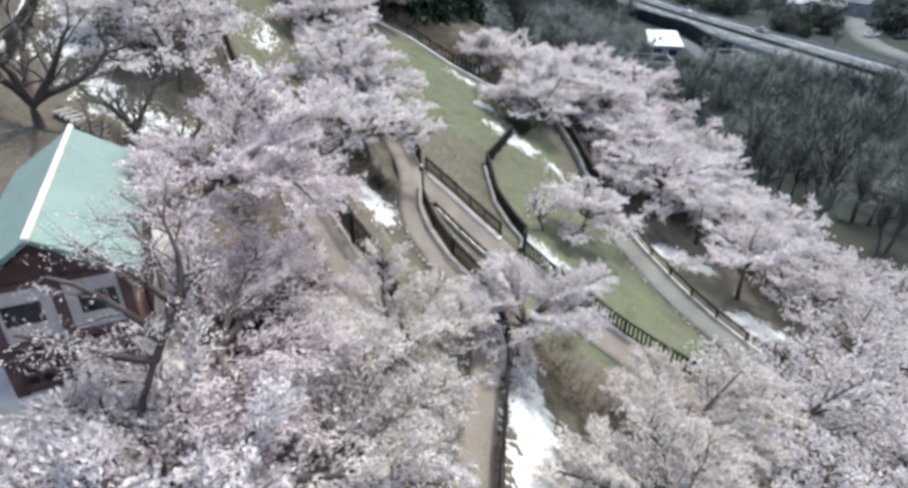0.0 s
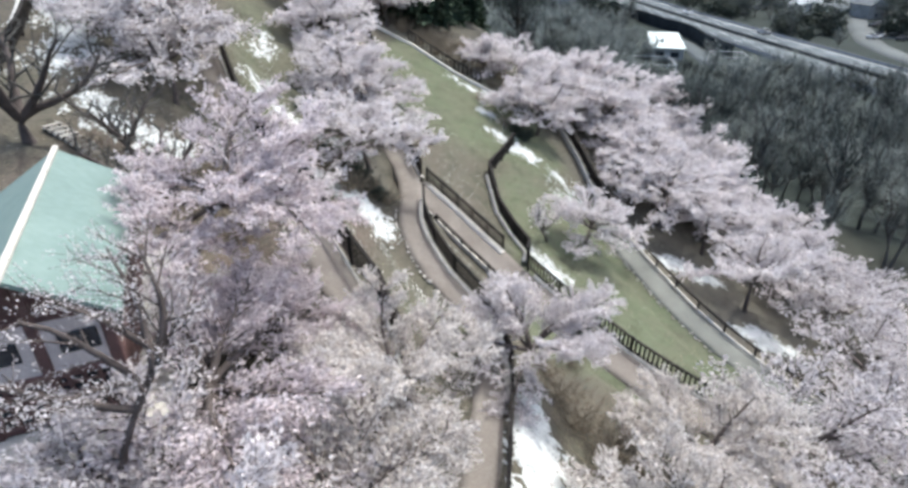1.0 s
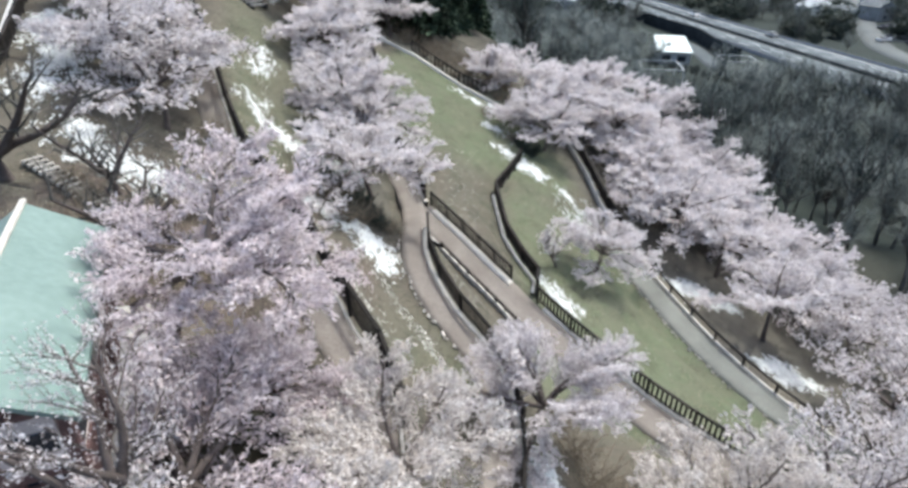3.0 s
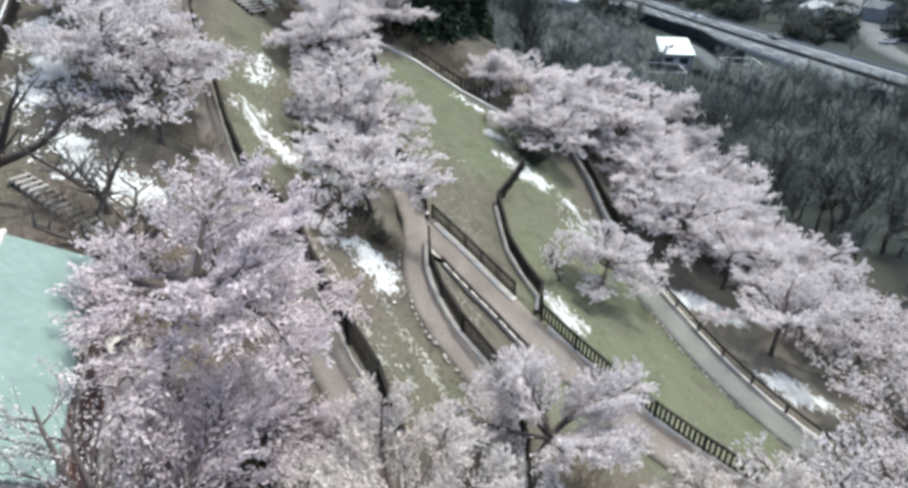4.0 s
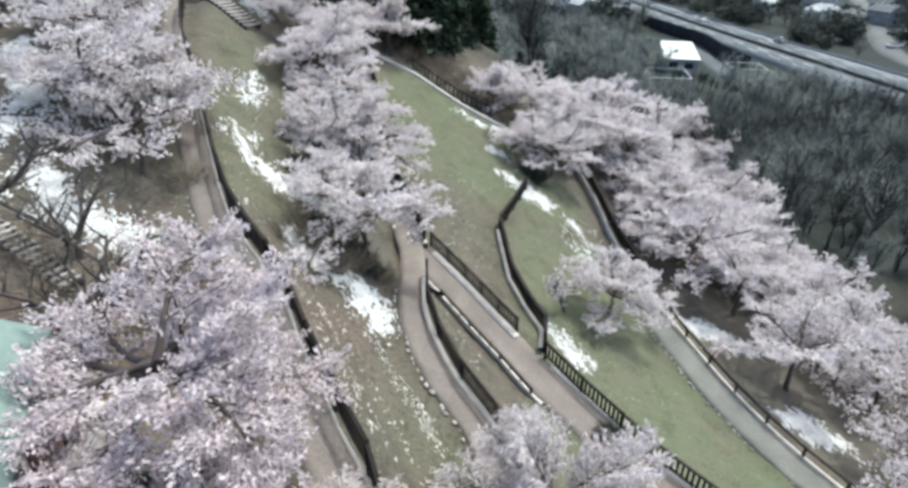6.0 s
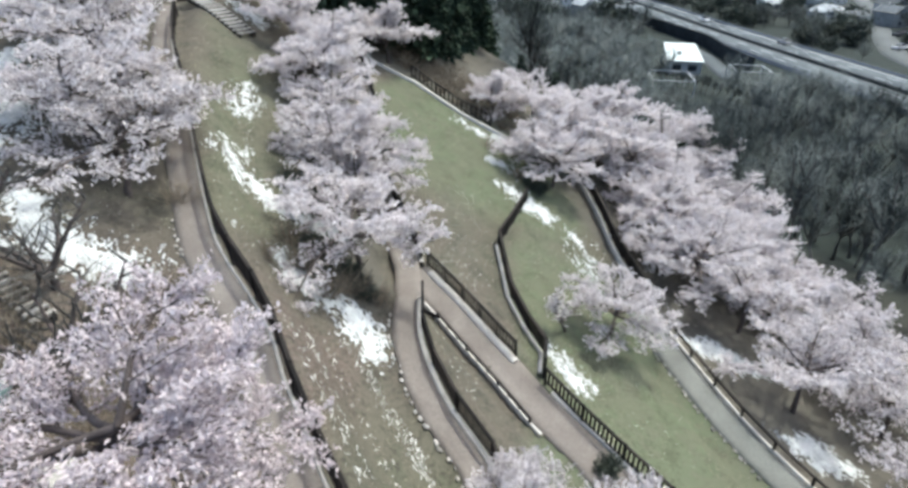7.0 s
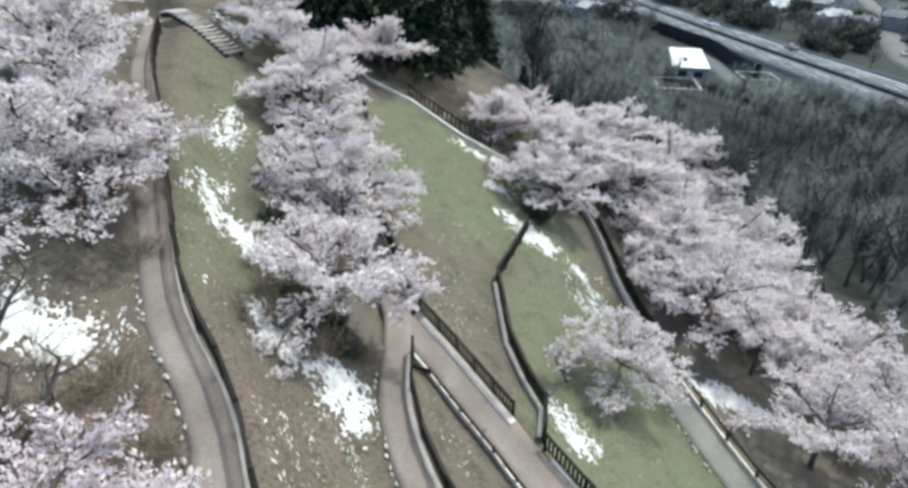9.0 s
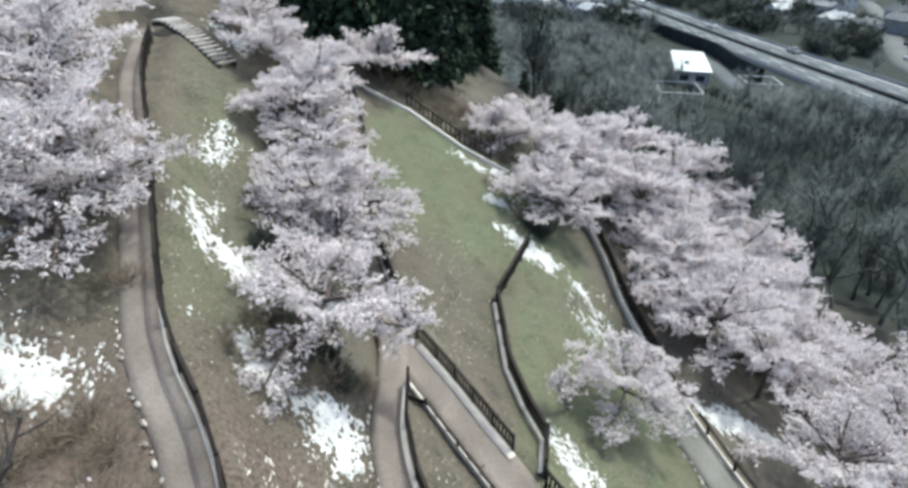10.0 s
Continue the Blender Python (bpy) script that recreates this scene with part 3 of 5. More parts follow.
build_snow([(-10.0, 30.2), (-9.6, 28.9), (-8.7, 28.1), (-7.5, 27.8), (-6.3, 27.6), (-5.2, 28.1), (-4.9, 29.5), (-6.0, 29.3), (-7.1, 28.9), (-8.2, 29.1), (-9.2, 29.8)], "curved drift of melting snow below the blossoming row", 1, 0.34)
build_snow([(-4.7, 24.2), (-3.7, 24.2), (-2.9, 23.2), (-2.8, 22.1), (-3.3, 21.8), (-4.3, 22.7)], "bright patch of melting snow above the middle footpath", 2, 0.42)
build_snow([(-7.4, 25.0), (-6.8, 25.3), (-5.7, 24.8), (-4.6, 24.2), (-4.5, 23.0), (-5.5, 23.6), (-6.6, 24.2)], "thin flecked snow on the dry slope", 3, 0.52)
build_snow([(-14.8, 22.5), (-14.6, 23.7), (-13.2, 22.8), (-11.4, 21.9), (-10.1, 22.2), (-9.6, 21.1), (-10.5, 20.2), (-11.8, 20.5), (-13.2, 21.2)], "wide snow patch under the bare trees", 4, 0.62)
build_snow([(1.7, 41.0), (3.0, 41.2), (5.3, 39.8), (4.9, 38.4), (3.6, 39.2), (2.4, 40.2)], "snow patch at the lawn's far corner", 5)
build_snow([(1.4, 43.8), (2.8, 43.6), (3.0, 42.8), (1.8, 43.0)], "small snow patch beside the lawn", 6)
build_snow([(-0.7, 47.0), (2.6, 46.9), (2.6, 46.4), (0.0, 46.6)], "thin line of snow under the top kerb", 7, 0.5)
build_snow([(3.7, 27.2), (4.8, 26.3), (5.3, 25.0), (4.4, 24.7), (3.7, 25.6)], "snow patch inside the lawn corner", 8, 0.45)
build_snow([(11.2, 31.4), (13.5, 32.1), (15.6, 30.8), (15.4, 30.1), (13.8, 30.1), (12.0, 30.5)], "long snow patch beside the grey footpath", 9, 0.35)
build_snow([(14.0, 26.0), (15.9, 26.2), (17.6, 24.6), (17.0, 23.9), (15.2, 24.2), (14.2, 25.0)], "long snow patch under the lower trees", 10, 0.4)
build_snow([(1.75, 14.2), (2.4, 14.2), (2.9, 12.6), (3.1, 10.8), (2.4, 8.8), (1.5, 8.4), (1.3, 11.5)], "bright snow patch beside the middle path's fence", 11, 0.28)
build_snow([(6.5, 38.0), (6.8, 38.0), (7.2, 35.4), (7.0, 35.2)], "thin snow flecks beside the grey footpath", 13, 0.9)
build_snow([(-16.0, 48.4), (-13.4, 47.4), (-13.8, 46.6), (-15.6, 47.2)], "thin snow patch beside the steps", 14)

build_snow([(-18.2, 28.8), (-17.2, 29.4), (-16.6, 26.8), (-16.2, 24.2), (-17.0, 24.0), (-17.8, 26.2)], "streaks of thin snow west of the cherries", 15, 0.75)
build_snow([(-21.2, 32.4), (-20.0, 33.2), (-19.0, 29.8), (-19.8, 28.8)], "streaks of thin snow beside the western kerb", 16, 0.75)

build_snow([(-12.2, 38.0), (-11.9, 38.0), (-11.2, 35.0), (-11.5, 34.6)], "thin streak of snow beside the upper grass", 17, 0.55, 0.6)
build_snow([(-10.6, 31.3), (-10.2, 31.3), (-9.9, 29.7), (-10.3, 29.6)], "thin streak of snow above the curved drift", 18, 0.55, 0.6)


def build_flecks(label, seed, count, place, big=1.0):
    """Small crumbs of snow and pale stone, scattered."""
    rng = np.random.RandomState(seed)
    c = np.array([place(rng) for _ in range(count)])
    z = height(c[:, 0], c[:, 1]) + 0.03
    base = np.array([(-1, 0, 0), (0.1, -0.7, 0), (1, 0.1, 0), (-0.1, 0.6, 0), (0.05, 0, 0.5)])
    tri = np.array([(0, 1, 4), (1, 2, 4), (2, 3, 4), (3, 0, 4)])
    a = rng.uniform(-0.5, 0.5, count) - 1.05
    size = big * rng.uniform(0.011, 0.034, count) * rng.uniform(0.5, 1.8, count)
    b = base[None] * size[:, None, None] * np.array([2.0, 0.55, 0.8])
    co, si = np.cos(a)[:, None], np.sin(a)[:, None]
    v = np.stack([b[..., 0] * co - b[..., 1] * si + c[:, :1], b[..., 0] * si + b[..., 1] * co + c[:, 1:2], b[..., 2] + z[:, None]], -1)
    f = (tri[None] + 5 * np.arange(count)[:, None, None]).reshape(-1, 3)
    tagged(new("snow_crumbs", mesh_arrays("snow_crumbs", v.reshape(-1, 3), f, CRUMBS)), label, "snow", kind="stuff")


def on_slope(rng):
    k = rng.randint(6)
    t = rng.rand()
    x0, y0, x1, y1 = ((-4.6, 21.5, -1.0, 15.5), (-4.0, 22.0, -0.4, 16.8), (-5.2, 20.2, -2.2, 15.4), (-3.6, 21.6, -0.9, 18.2), (-4.9, 20.8, -1.8, 15.2), (-3.2, 21.2, -0.6, 17.4))[k]
    t = np.floor(t * 17) / 17 + rng.uniform(0, 0.028)
    return x0 + (x1 - x0) * t + rng.normal(0, 0.11), y0 + (y1 - y0) * t + rng.normal(0, 0.11)


build_flecks("white crumbs of old snow in lines on the dry slope", 5, 520, on_slope, 1.5)
build_flecks("white crumbs of old snow on the upper lawn", 6, 420, lambda r: (r.normal(-0.4, 0.9), r.choice((29.6, 30.8, 32.4, 33.6, 35.6, 37.8)) + r.normal(0, 0.5)))
build_flecks("white crumbs of old snow between the two paths", 7, 60, lambda r: (r.normal(0.0, 0.6), r.uniform(21.5, 25)))
build_flecks("white crumbs of old snow on the lower lawn", 8, 70, lambda r: (r.normal(7.0, 1.8), r.uniform(20, 30)))
build_flecks("white crumbs of old snow in a thin strip beside the upper grass", 12, 150, lambda r: (lambda t: (-11.4 + 1.3 * t + r.normal(0, 0.16), 36.4 - 5.4 * t + r.normal(0, 0.2)))(r.rand()))
build_flecks("white crumbs of old snow by the upper path", 9, 200, lambda r: (r.normal(-8.6, 1.6), r.uniform(19, 27)))
build_flecks("white crumbs of old snow near the bare trees", 10, 160, lambda r: (r.normal(-12, 1.3), r.uniform(18, 24)))

# ---- trees ----


def grow(seed, trunk, limbs, reach, rise, subs, twigs, lean=0.15, droop=0.1, thick=0.16, twig_len=0.55, fine=0.055, tilt=(0.0, 0.0)):
    """Branches as (start, end, radius, radius, order), from a short trunk with spreading limbs."""
    rng = np.random.RandomState(seed)
    segs = []

    def limb(p, d, length, r, order, bends):
        pts = [p]
        for k in range(bends):
            d = d + rng.normal(0, 0.16, 3) + np.array([0, 0, (0.10 if order == 1 else 0.02) - droop * k / bends])
            d /= np.linalg.norm(d)
            q = pts[-1] + d * length / bends
            a, b = r * (1 - 0.75 * k / bends), r * (1 - 0.75 * (k + 1) / bends)
            segs.append((pts[-1], q, a, b, order))
            pts.append(q)
        return np.array(pts), d

    up = np.array([tilt[0] + lean * rng.normal(), tilt[1] + lean * rng.normal(), 1.0])
    up /= np.linalg.norm(up)
    stem, _ = limb(np.array([0.0, 0, -0.25]), up, trunk + 0.25, thick, 0, 4)
    turn = rng.uniform(0, 6.28)
    for k in range(limbs):
        a = turn + 6.283 * k / limbs + rng.normal(0, 0.25)
        e = rise * rng.uniform(0.55, 1.45) if k else 1.2
        d = np.array([math.cos(a) * math.cos(e), math.sin(a) * math.cos(e), math.sin(e)])
        start = stem[-1] if k % 2 else stem[-2] + (stem[-1] - stem[-2]) * rng.uniform(0.3, 1)
        length = reach * rng.uniform(0.8, 1.15) * (0.75 if not k else 1)
        pts, _ = limb(start, d, length, thick * 0.62, 1, 6)
        for j in range(subs):
            t = 0.18 + 0.82 * (j + rng.rand()) / subs
            n = min(int(t * 6), 5)
            q = pts[n] + (pts[n + 1] - pts[n]) * (t * 6 - n if t < 1 else 1)
            f = pts[n + 1] - pts[n]
            f /= np.linalg.norm(f)
            w = rng.normal(0, 1, 3)
            w -= f * (w @ f)
            w /= np.linalg.norm(w)
            w[2] = w[2] * 0.55 + 0.12
            sd = f * 0.55 + w * 0.9
            sd /= np.linalg.norm(sd)
            sp, _ = limb(q, sd, reach * rng.uniform(0.28, 0.5) * (1.15 - 0.45 * t), thick * 0.2, 2, 3)
            for i in range(twigs):
                tt = 0.12 + 0.88 * (i + rng.rand()) / twigs
                m = min(int(tt * 3), 2)
                q2 = sp[m] + (sp[m + 1] - sp[m]) * min(tt * 3 - m, 1)
                g = sp[m + 1] - sp[m]
                g /= np.linalg.norm(g)
                v = rng.normal(0, 1, 3)
                v[2] = v[2] * 0.6 + 0.1
                v = g * 0.8 + v / np.linalg.norm(v) * 0.85
                v /= np.linalg.norm(v)
                segs.append((q2, q2 + v * twig_len * rng.uniform(0.6, 1.3), thick * fine, thick * fine * 0.35, 3))
    return segs


def grow_cherry(seed, trunk, limbs, reach, fans, twigs, thick=0.15, tilt=(0.0, 0.0), lean=0.12, low=0.3, high=0.95, twig_len=0.62):
    """A cherry: a dark crooked trunk, limbs that arch outwards in tiers, and flat sprays of boughs with twigs to either side."""
    rng = np.random.RandomState(seed)
    segs = []

    def bough(p, d, length, r, order, bends, sag):
        pts = [p]
        for k in range(bends):
            d = d + rng.normal(0, 0.09 if order else 0.13, 3) + np.array([0, 0, -sag / bends])
            d /= np.linalg.norm(d)
            q = pts[-1] + d * length / bends
            segs.append((pts[-1], q, r * (1 - 0.78 * k / bends), r * (1 - 0.78 * (k + 1) / bends), order))
            pts.append(q)
        return np.array(pts)

    def along_bough(pts, t):
        n = len(pts) - 1
        k = min(int(t * n), n - 1)
        f = pts[k + 1] - pts[k]
        return pts[k] + f * min(t * n - k, 1.0), f / np.linalg.norm(f)

    up = np.array([tilt[0] + lean * rng.normal(), tilt[1] + lean * rng.normal(), 1.0])
    stem = bough(np.array([0.0, 0, -0.25]), up / np.linalg.norm(up), trunk + 0.25, thick, 0, 5, 0.0)
    turn = rng.uniform(0, 6.28)
    for k in range(limbs):
        a = turn + 2.4 * k + rng.normal(0, 0.2)
        e = low + (high - low) * (k % 3) / 2 + rng.normal(0, 0.08)
        d = np.array([math.cos(a) * math.cos(e), math.sin(a) * math.cos(e), math.sin(e)])
        start, _ = along_bough(stem, rng.uniform(0.74, 1.0))
        pts = bough(start, d, reach * rng.uniform(0.85, 1.15) * (1.08 - 0.13 * (k % 3)), thick * 0.6, 1, 7, 0.25 + 0.3 * e)
        for j in range(fans):
            t = 0.16 + 0.84 * (j + rng.rand()) / fans
            q, f = along_bough(pts, t)
            flat = np.cross(f, (0, 0, 1.0))
            flat /= np.linalg.norm(flat) + 1e-9
            w = flat * (1 if j % 2 else -1) + np.array([0, 0, rng.normal(0.14, 0.3)])
            sd = f * rng.uniform(0.5, 0.9) + w * 0.75
            sp = bough(q, sd / np.linalg.norm(sd), reach * (0.2 + 0.36 * (1 - t)) * rng.uniform(0.7, 1.25), thick * 0.2, 2, 3, 0.12)
            for i in range(twigs):
                tt = 0.1 + 0.9 * (i + rng.rand()) / twigs
                q2, g = along_bough(sp, tt)
                side = np.cross(g, (0, 0, 1.0))
                side /= np.linalg.norm(side) + 1e-9
                v = g * 0.85 + side * (0.62 if i % 2 else -0.62) + np.array([0, 0, rng.normal(0.1, 0.34)]) + rng.normal(0, 0.12, 3)
                v /= np.linalg.norm(v)
                segs.append((q2, q2 + v * twig_len * (1.15 - 0.5 * tt) * rng.uniform(0.6, 1.3), thick * 0.055, thick * 0.02, 3))
    return segs


def joined_up(segs):
    """Keeps only the branches that still hang together with the trunk."""
    kept = [segs[0]]
    A, B = [segs[0][0]], [segs[0][1]]
    for s in segs[1:]:
        a, b = np.array(A), np.array(B)
        d = b - a
        t = np.clip(((s[0] - a) * d).sum(1) / ((d * d).sum(1) + 1e-12), 0, 1)
        if np.min(np.linalg.norm(a + d * t[:, None] - s[0], axis=1)) < 0.02:
            kept.append(s)
            if s[4] < 3:
                A.append(s[0])
                B.append(s[1])
    return kept


def tubes(segs, sides_by_order):
    """Tapered tubes for branches, as vertices and triangles."""
    V, F, base = [], [], 0
    for n in sorted(set(sides_by_order)):
        some = [s for s in segs if sides_by_order[s[4]] == n]
        if not some:
            continue
        a, b = np.array([s[0] for s in some]), np.array([s[1] for s in some])
        ra, rb = np.array([s[2] for s in some]), np.array([s[3] for s in some])
        d = b - a
        d /= np.linalg.norm(d, axis=1)[:, None] + 1e-9
        ref = np.where(np.abs(d[:, 2:3]) > 0.9, np.array([[1.0, 0, 0]]), np.array([[0, 0, 1.0]]))
        u = np.cross(d, ref)
        u /= np.linalg.norm(u, axis=1)[:, None]
        w = np.cross(d, u)
        if n == 1:
            v = np.stack([a - u * ra[:, None], a + u * ra[:, None], b], 1)
            F.append(np.arange(3 * len(some)).reshape(-1, 3) + base)
            V.append(v.reshape(-1, 3))
            base += 3 * len(some)
            continue
        ang = 6.28318 * np.arange(n) / n
        ring = u[:, None] * np.cos(ang)[None, :, None] + w[:, None] * np.sin(ang)[None, :, None]
        v = np.concatenate([a[:, None] + ring * ra[:, None, None], b[:, None] + ring * rb[:, None, None]], 1)
        k = np.arange(n)
        q = np.concatenate([np.stack([k, (k + 1) % n, n + (k + 1) % n], -1), np.stack([k, n + (k + 1) % n, n + k], -1)])
        F.append((q[None] + base + 2 * n * np.arange(len(some))[:, None, None]).reshape(-1, 3))
        V.append(v.reshape(-1, 3))
        base += 2 * n * len(some)
    return np.concatenate(V), np.concatenate(F)


def tufts(segs, orders, every, size, spread, seed, petals=3, along_twig=0.9):
    """Small folded pieces in clumps along the twigs: blossom or leaves."""
    rng = np.random.RandomState(seed)
    C, A = [], []
    for a, b, _, _, o in segs:
        if o in orders:
            n = max(1, int(np.linalg.norm(b - a) / every))
            t = (np.arange(n) + rng.rand(n)) / n
            C.append(a + (b - a) * t[:, None])
            A.append(np.repeat(((b - a) / (np.linalg.norm(b - a) + 1e-9))[None], n, axis=0))
    C, A = np.concatenate(C), np.concatenate(A)
    C = np.repeat(C, petals, axis=0) + rng.normal(0, spread, (len(C) * petals, 3))
    n = len(C)
    u = np.repeat(A, petals, axis=0) * along_twig + rng.normal(0, 1, (n, 3)) * 0.6
    u /= np.linalg.norm(u, axis=1)[:, None]
    w = np.cross(u, rng.normal(0, 1, (n, 3)))
    w /= np.linalg.norm(w, axis=1)[:, None]
    k = np.cross(u, w)
    s = size * rng.uniform(0.6, 1.4, (n, 1))
    v = np.stack([C + u * s * 1.5, C + w * s * 0.6 + k * s * 0.25, C - u * s * 1.1, C - w * s * 0.6 + k * s * 0.25], 1)
    return v.reshape(-1, 3), np.arange(4 * n).reshape(n, 4)


def tree_template(name, segs, bark, crown_mat, crown_name, every, size, spread, seed, orders=(2, 3), petals=3, sides=(7, 5, 4, 3), twig_mat=None):
    root = new(name)
    v, f = tubes([s for s in segs if s[4] < 2] if twig_mat else segs, sides)
    part_mesh("trunk", mesh_arrays("trunk", v, f, bark, True), root)
    if twig_mat:
        tv, tf = tubes([s for s in segs if s[4] > 1], sides)
        part_mesh("branchwork", mesh_arrays("branchwork", tv, tf, twig_mat), root)
    if crown_mat:
        cv, cf = tufts(segs, orders, every, size, spread, seed, petals)
        part_mesh(crown_name, mesh_arrays(crown_name, cv, cf, crown_mat), root)
    return root


def plant(root, x, y, turn, size, label, category="tree", group="", tall=1.0, sink=0.0):
    """Stands a copy of a tree on the ground."""
    m = Matrix.Translation((x, y, gz(x, y) - sink)) @ Matrix.Rotation(radians(turn), 4, "Z") @ Matrix.Diagonal((size, size, size * tall, 1))
    return tagged(copy_thing(root, m), label, category, group)


def drop(root):
    for o in (*root.children_recursive, root):
        bpy.data.objects.remove(o)


CHERRY = []
for mat, seed, limbs, reach, high in ((PALE, 3, 9, 3.3, 0.95), (PALE, 8, 8, 3.5, 0.85), (PINK, 14, 9, 3.2, 1.0), (PALE, 21, 10, 3.2, 0.9), (PALE, 27, 8, 3.4, 1.0), (PINK, 35, 9, 3.3, 0.9)):
    segs = grow_cherry(seed, 2.0, limbs, reach, 9, 8, high=high)
    CHERRY.append(tree_template("cherry_tree", segs, BARK, mat, "blossom", 0.13, 0.066, 0.05, seed, petals=3, sides=(7, 5, 3, 1)))
for mat, seed, petals in ((PINK, 41, 4), (CREAM, 44, 4), (PALE, 47, 4)):
    segs = grow_cherry(seed, 1.6, 9, 3.3, 11, 11, high=1.0, twig_len=0.55)
    CHERRY.append(tree_template("cherry_tree", segs, BARK, mat, "blossom", 0.07, 0.04, 0.045, seed, petals=petals, sides=(8, 6, 4, 3)))

for seed, limbs in ((61, 8), (66, 9)):
    segs = grow_cherry(seed, 1.9, limbs, 3.3, 9, 8, high=0.9)
    CHERRY.append(tree_template("cherry_tree", segs, BARK, PALE, "blossom", 0.19, 0.062, 0.05, seed, petals=3, sides=(7, 5, 3, 3)))

for seed, trunk, limbs, reach, low, high in ((71, 2.7, 9, 3.2, 0.4, 1.0), (76, 1.6, 11, 2.6, 0.35, 1.4)):
    segs = grow_cherry(seed, trunk, limbs, reach, 9, 8, low=low, high=high)
    CHERRY.append(tree_template("cherry_tree", segs, BARK, PALE, "blossom", 0.13, 0.064, 0.05, seed, petals=3, sides=(7, 5, 3, 1)))


def clear_of_roof(segs, x, y, west=-99, north=99):
    """Leaves out the boughs that would grow into the pavilion, and keeps those that hang over its roof."""
    foot = gz(x, y)

    def past(p):
        dx, dy = p[0] + x + 8.115, p[1] + y - 10.835
        out, run = abs(dx * 0.904 + dy * 0.427), abs(dx * 0.427 - dy * 0.904)
        roof = 10.7 - 0.643 * out + 0.22
        return out < 1.6 and run < 3.6 and p[2] + foot < roof or p[0] + x < west and p[2] > 3.2 or p[1] + y > north

    return joined_up([s for s in segs if not (past(s[0]) or past(s[1]) or past((s[0] + s[1]) / 2))])


LEANING = tree_template("cherry_tree", clear_of_roof(grow_cherry(43, 4.2, 13, 3.3, 11, 10, 0.135, (0.6, 0.0), 0.02, -0.25, 0.75, 0.55), -7.3, 13.5, -99, 15.0), BARK, PINK, "blossom", 0.07, 0.038, 0.045, 41, petals=4, sides=(8, 6, 4, 3))
SLENDER = tree_template("cherry_tree", clear_of_roof(grow_cherry(52, 4.4, 7, 2.3, 7, 6, 0.12, (0.22, 0.03), 0.02, 0.6, 1.25), -5.9, 7.0, -6.6), BARK, PALE, "blossom", 0.13, 0.018, 0.04, 52, petals=4, sides=(8, 6, 4, 3))
BESIDE = tree_template("cherry_tree", clear_of_roof(grow_cherry(57, 2.3, 11, 3.1, 11, 10, 0.15, (0.12, 0.02), 0.05, 0.1, 0.95, 0.55), -5.1, 10.3), BARK, PINK, "blossom", 0.075, 0.034, 0.042, 57, petals=4, sides=(8, 6, 4, 3))
YOUNG = tree_template("cherry_tree", grow(50, 0.9, 5, 1.5, 0.9, 5, 4, twig_len=0.4, thick=0.08), BARK, PALE, "blossom", 0.3, 0.05, 0.05, 3)

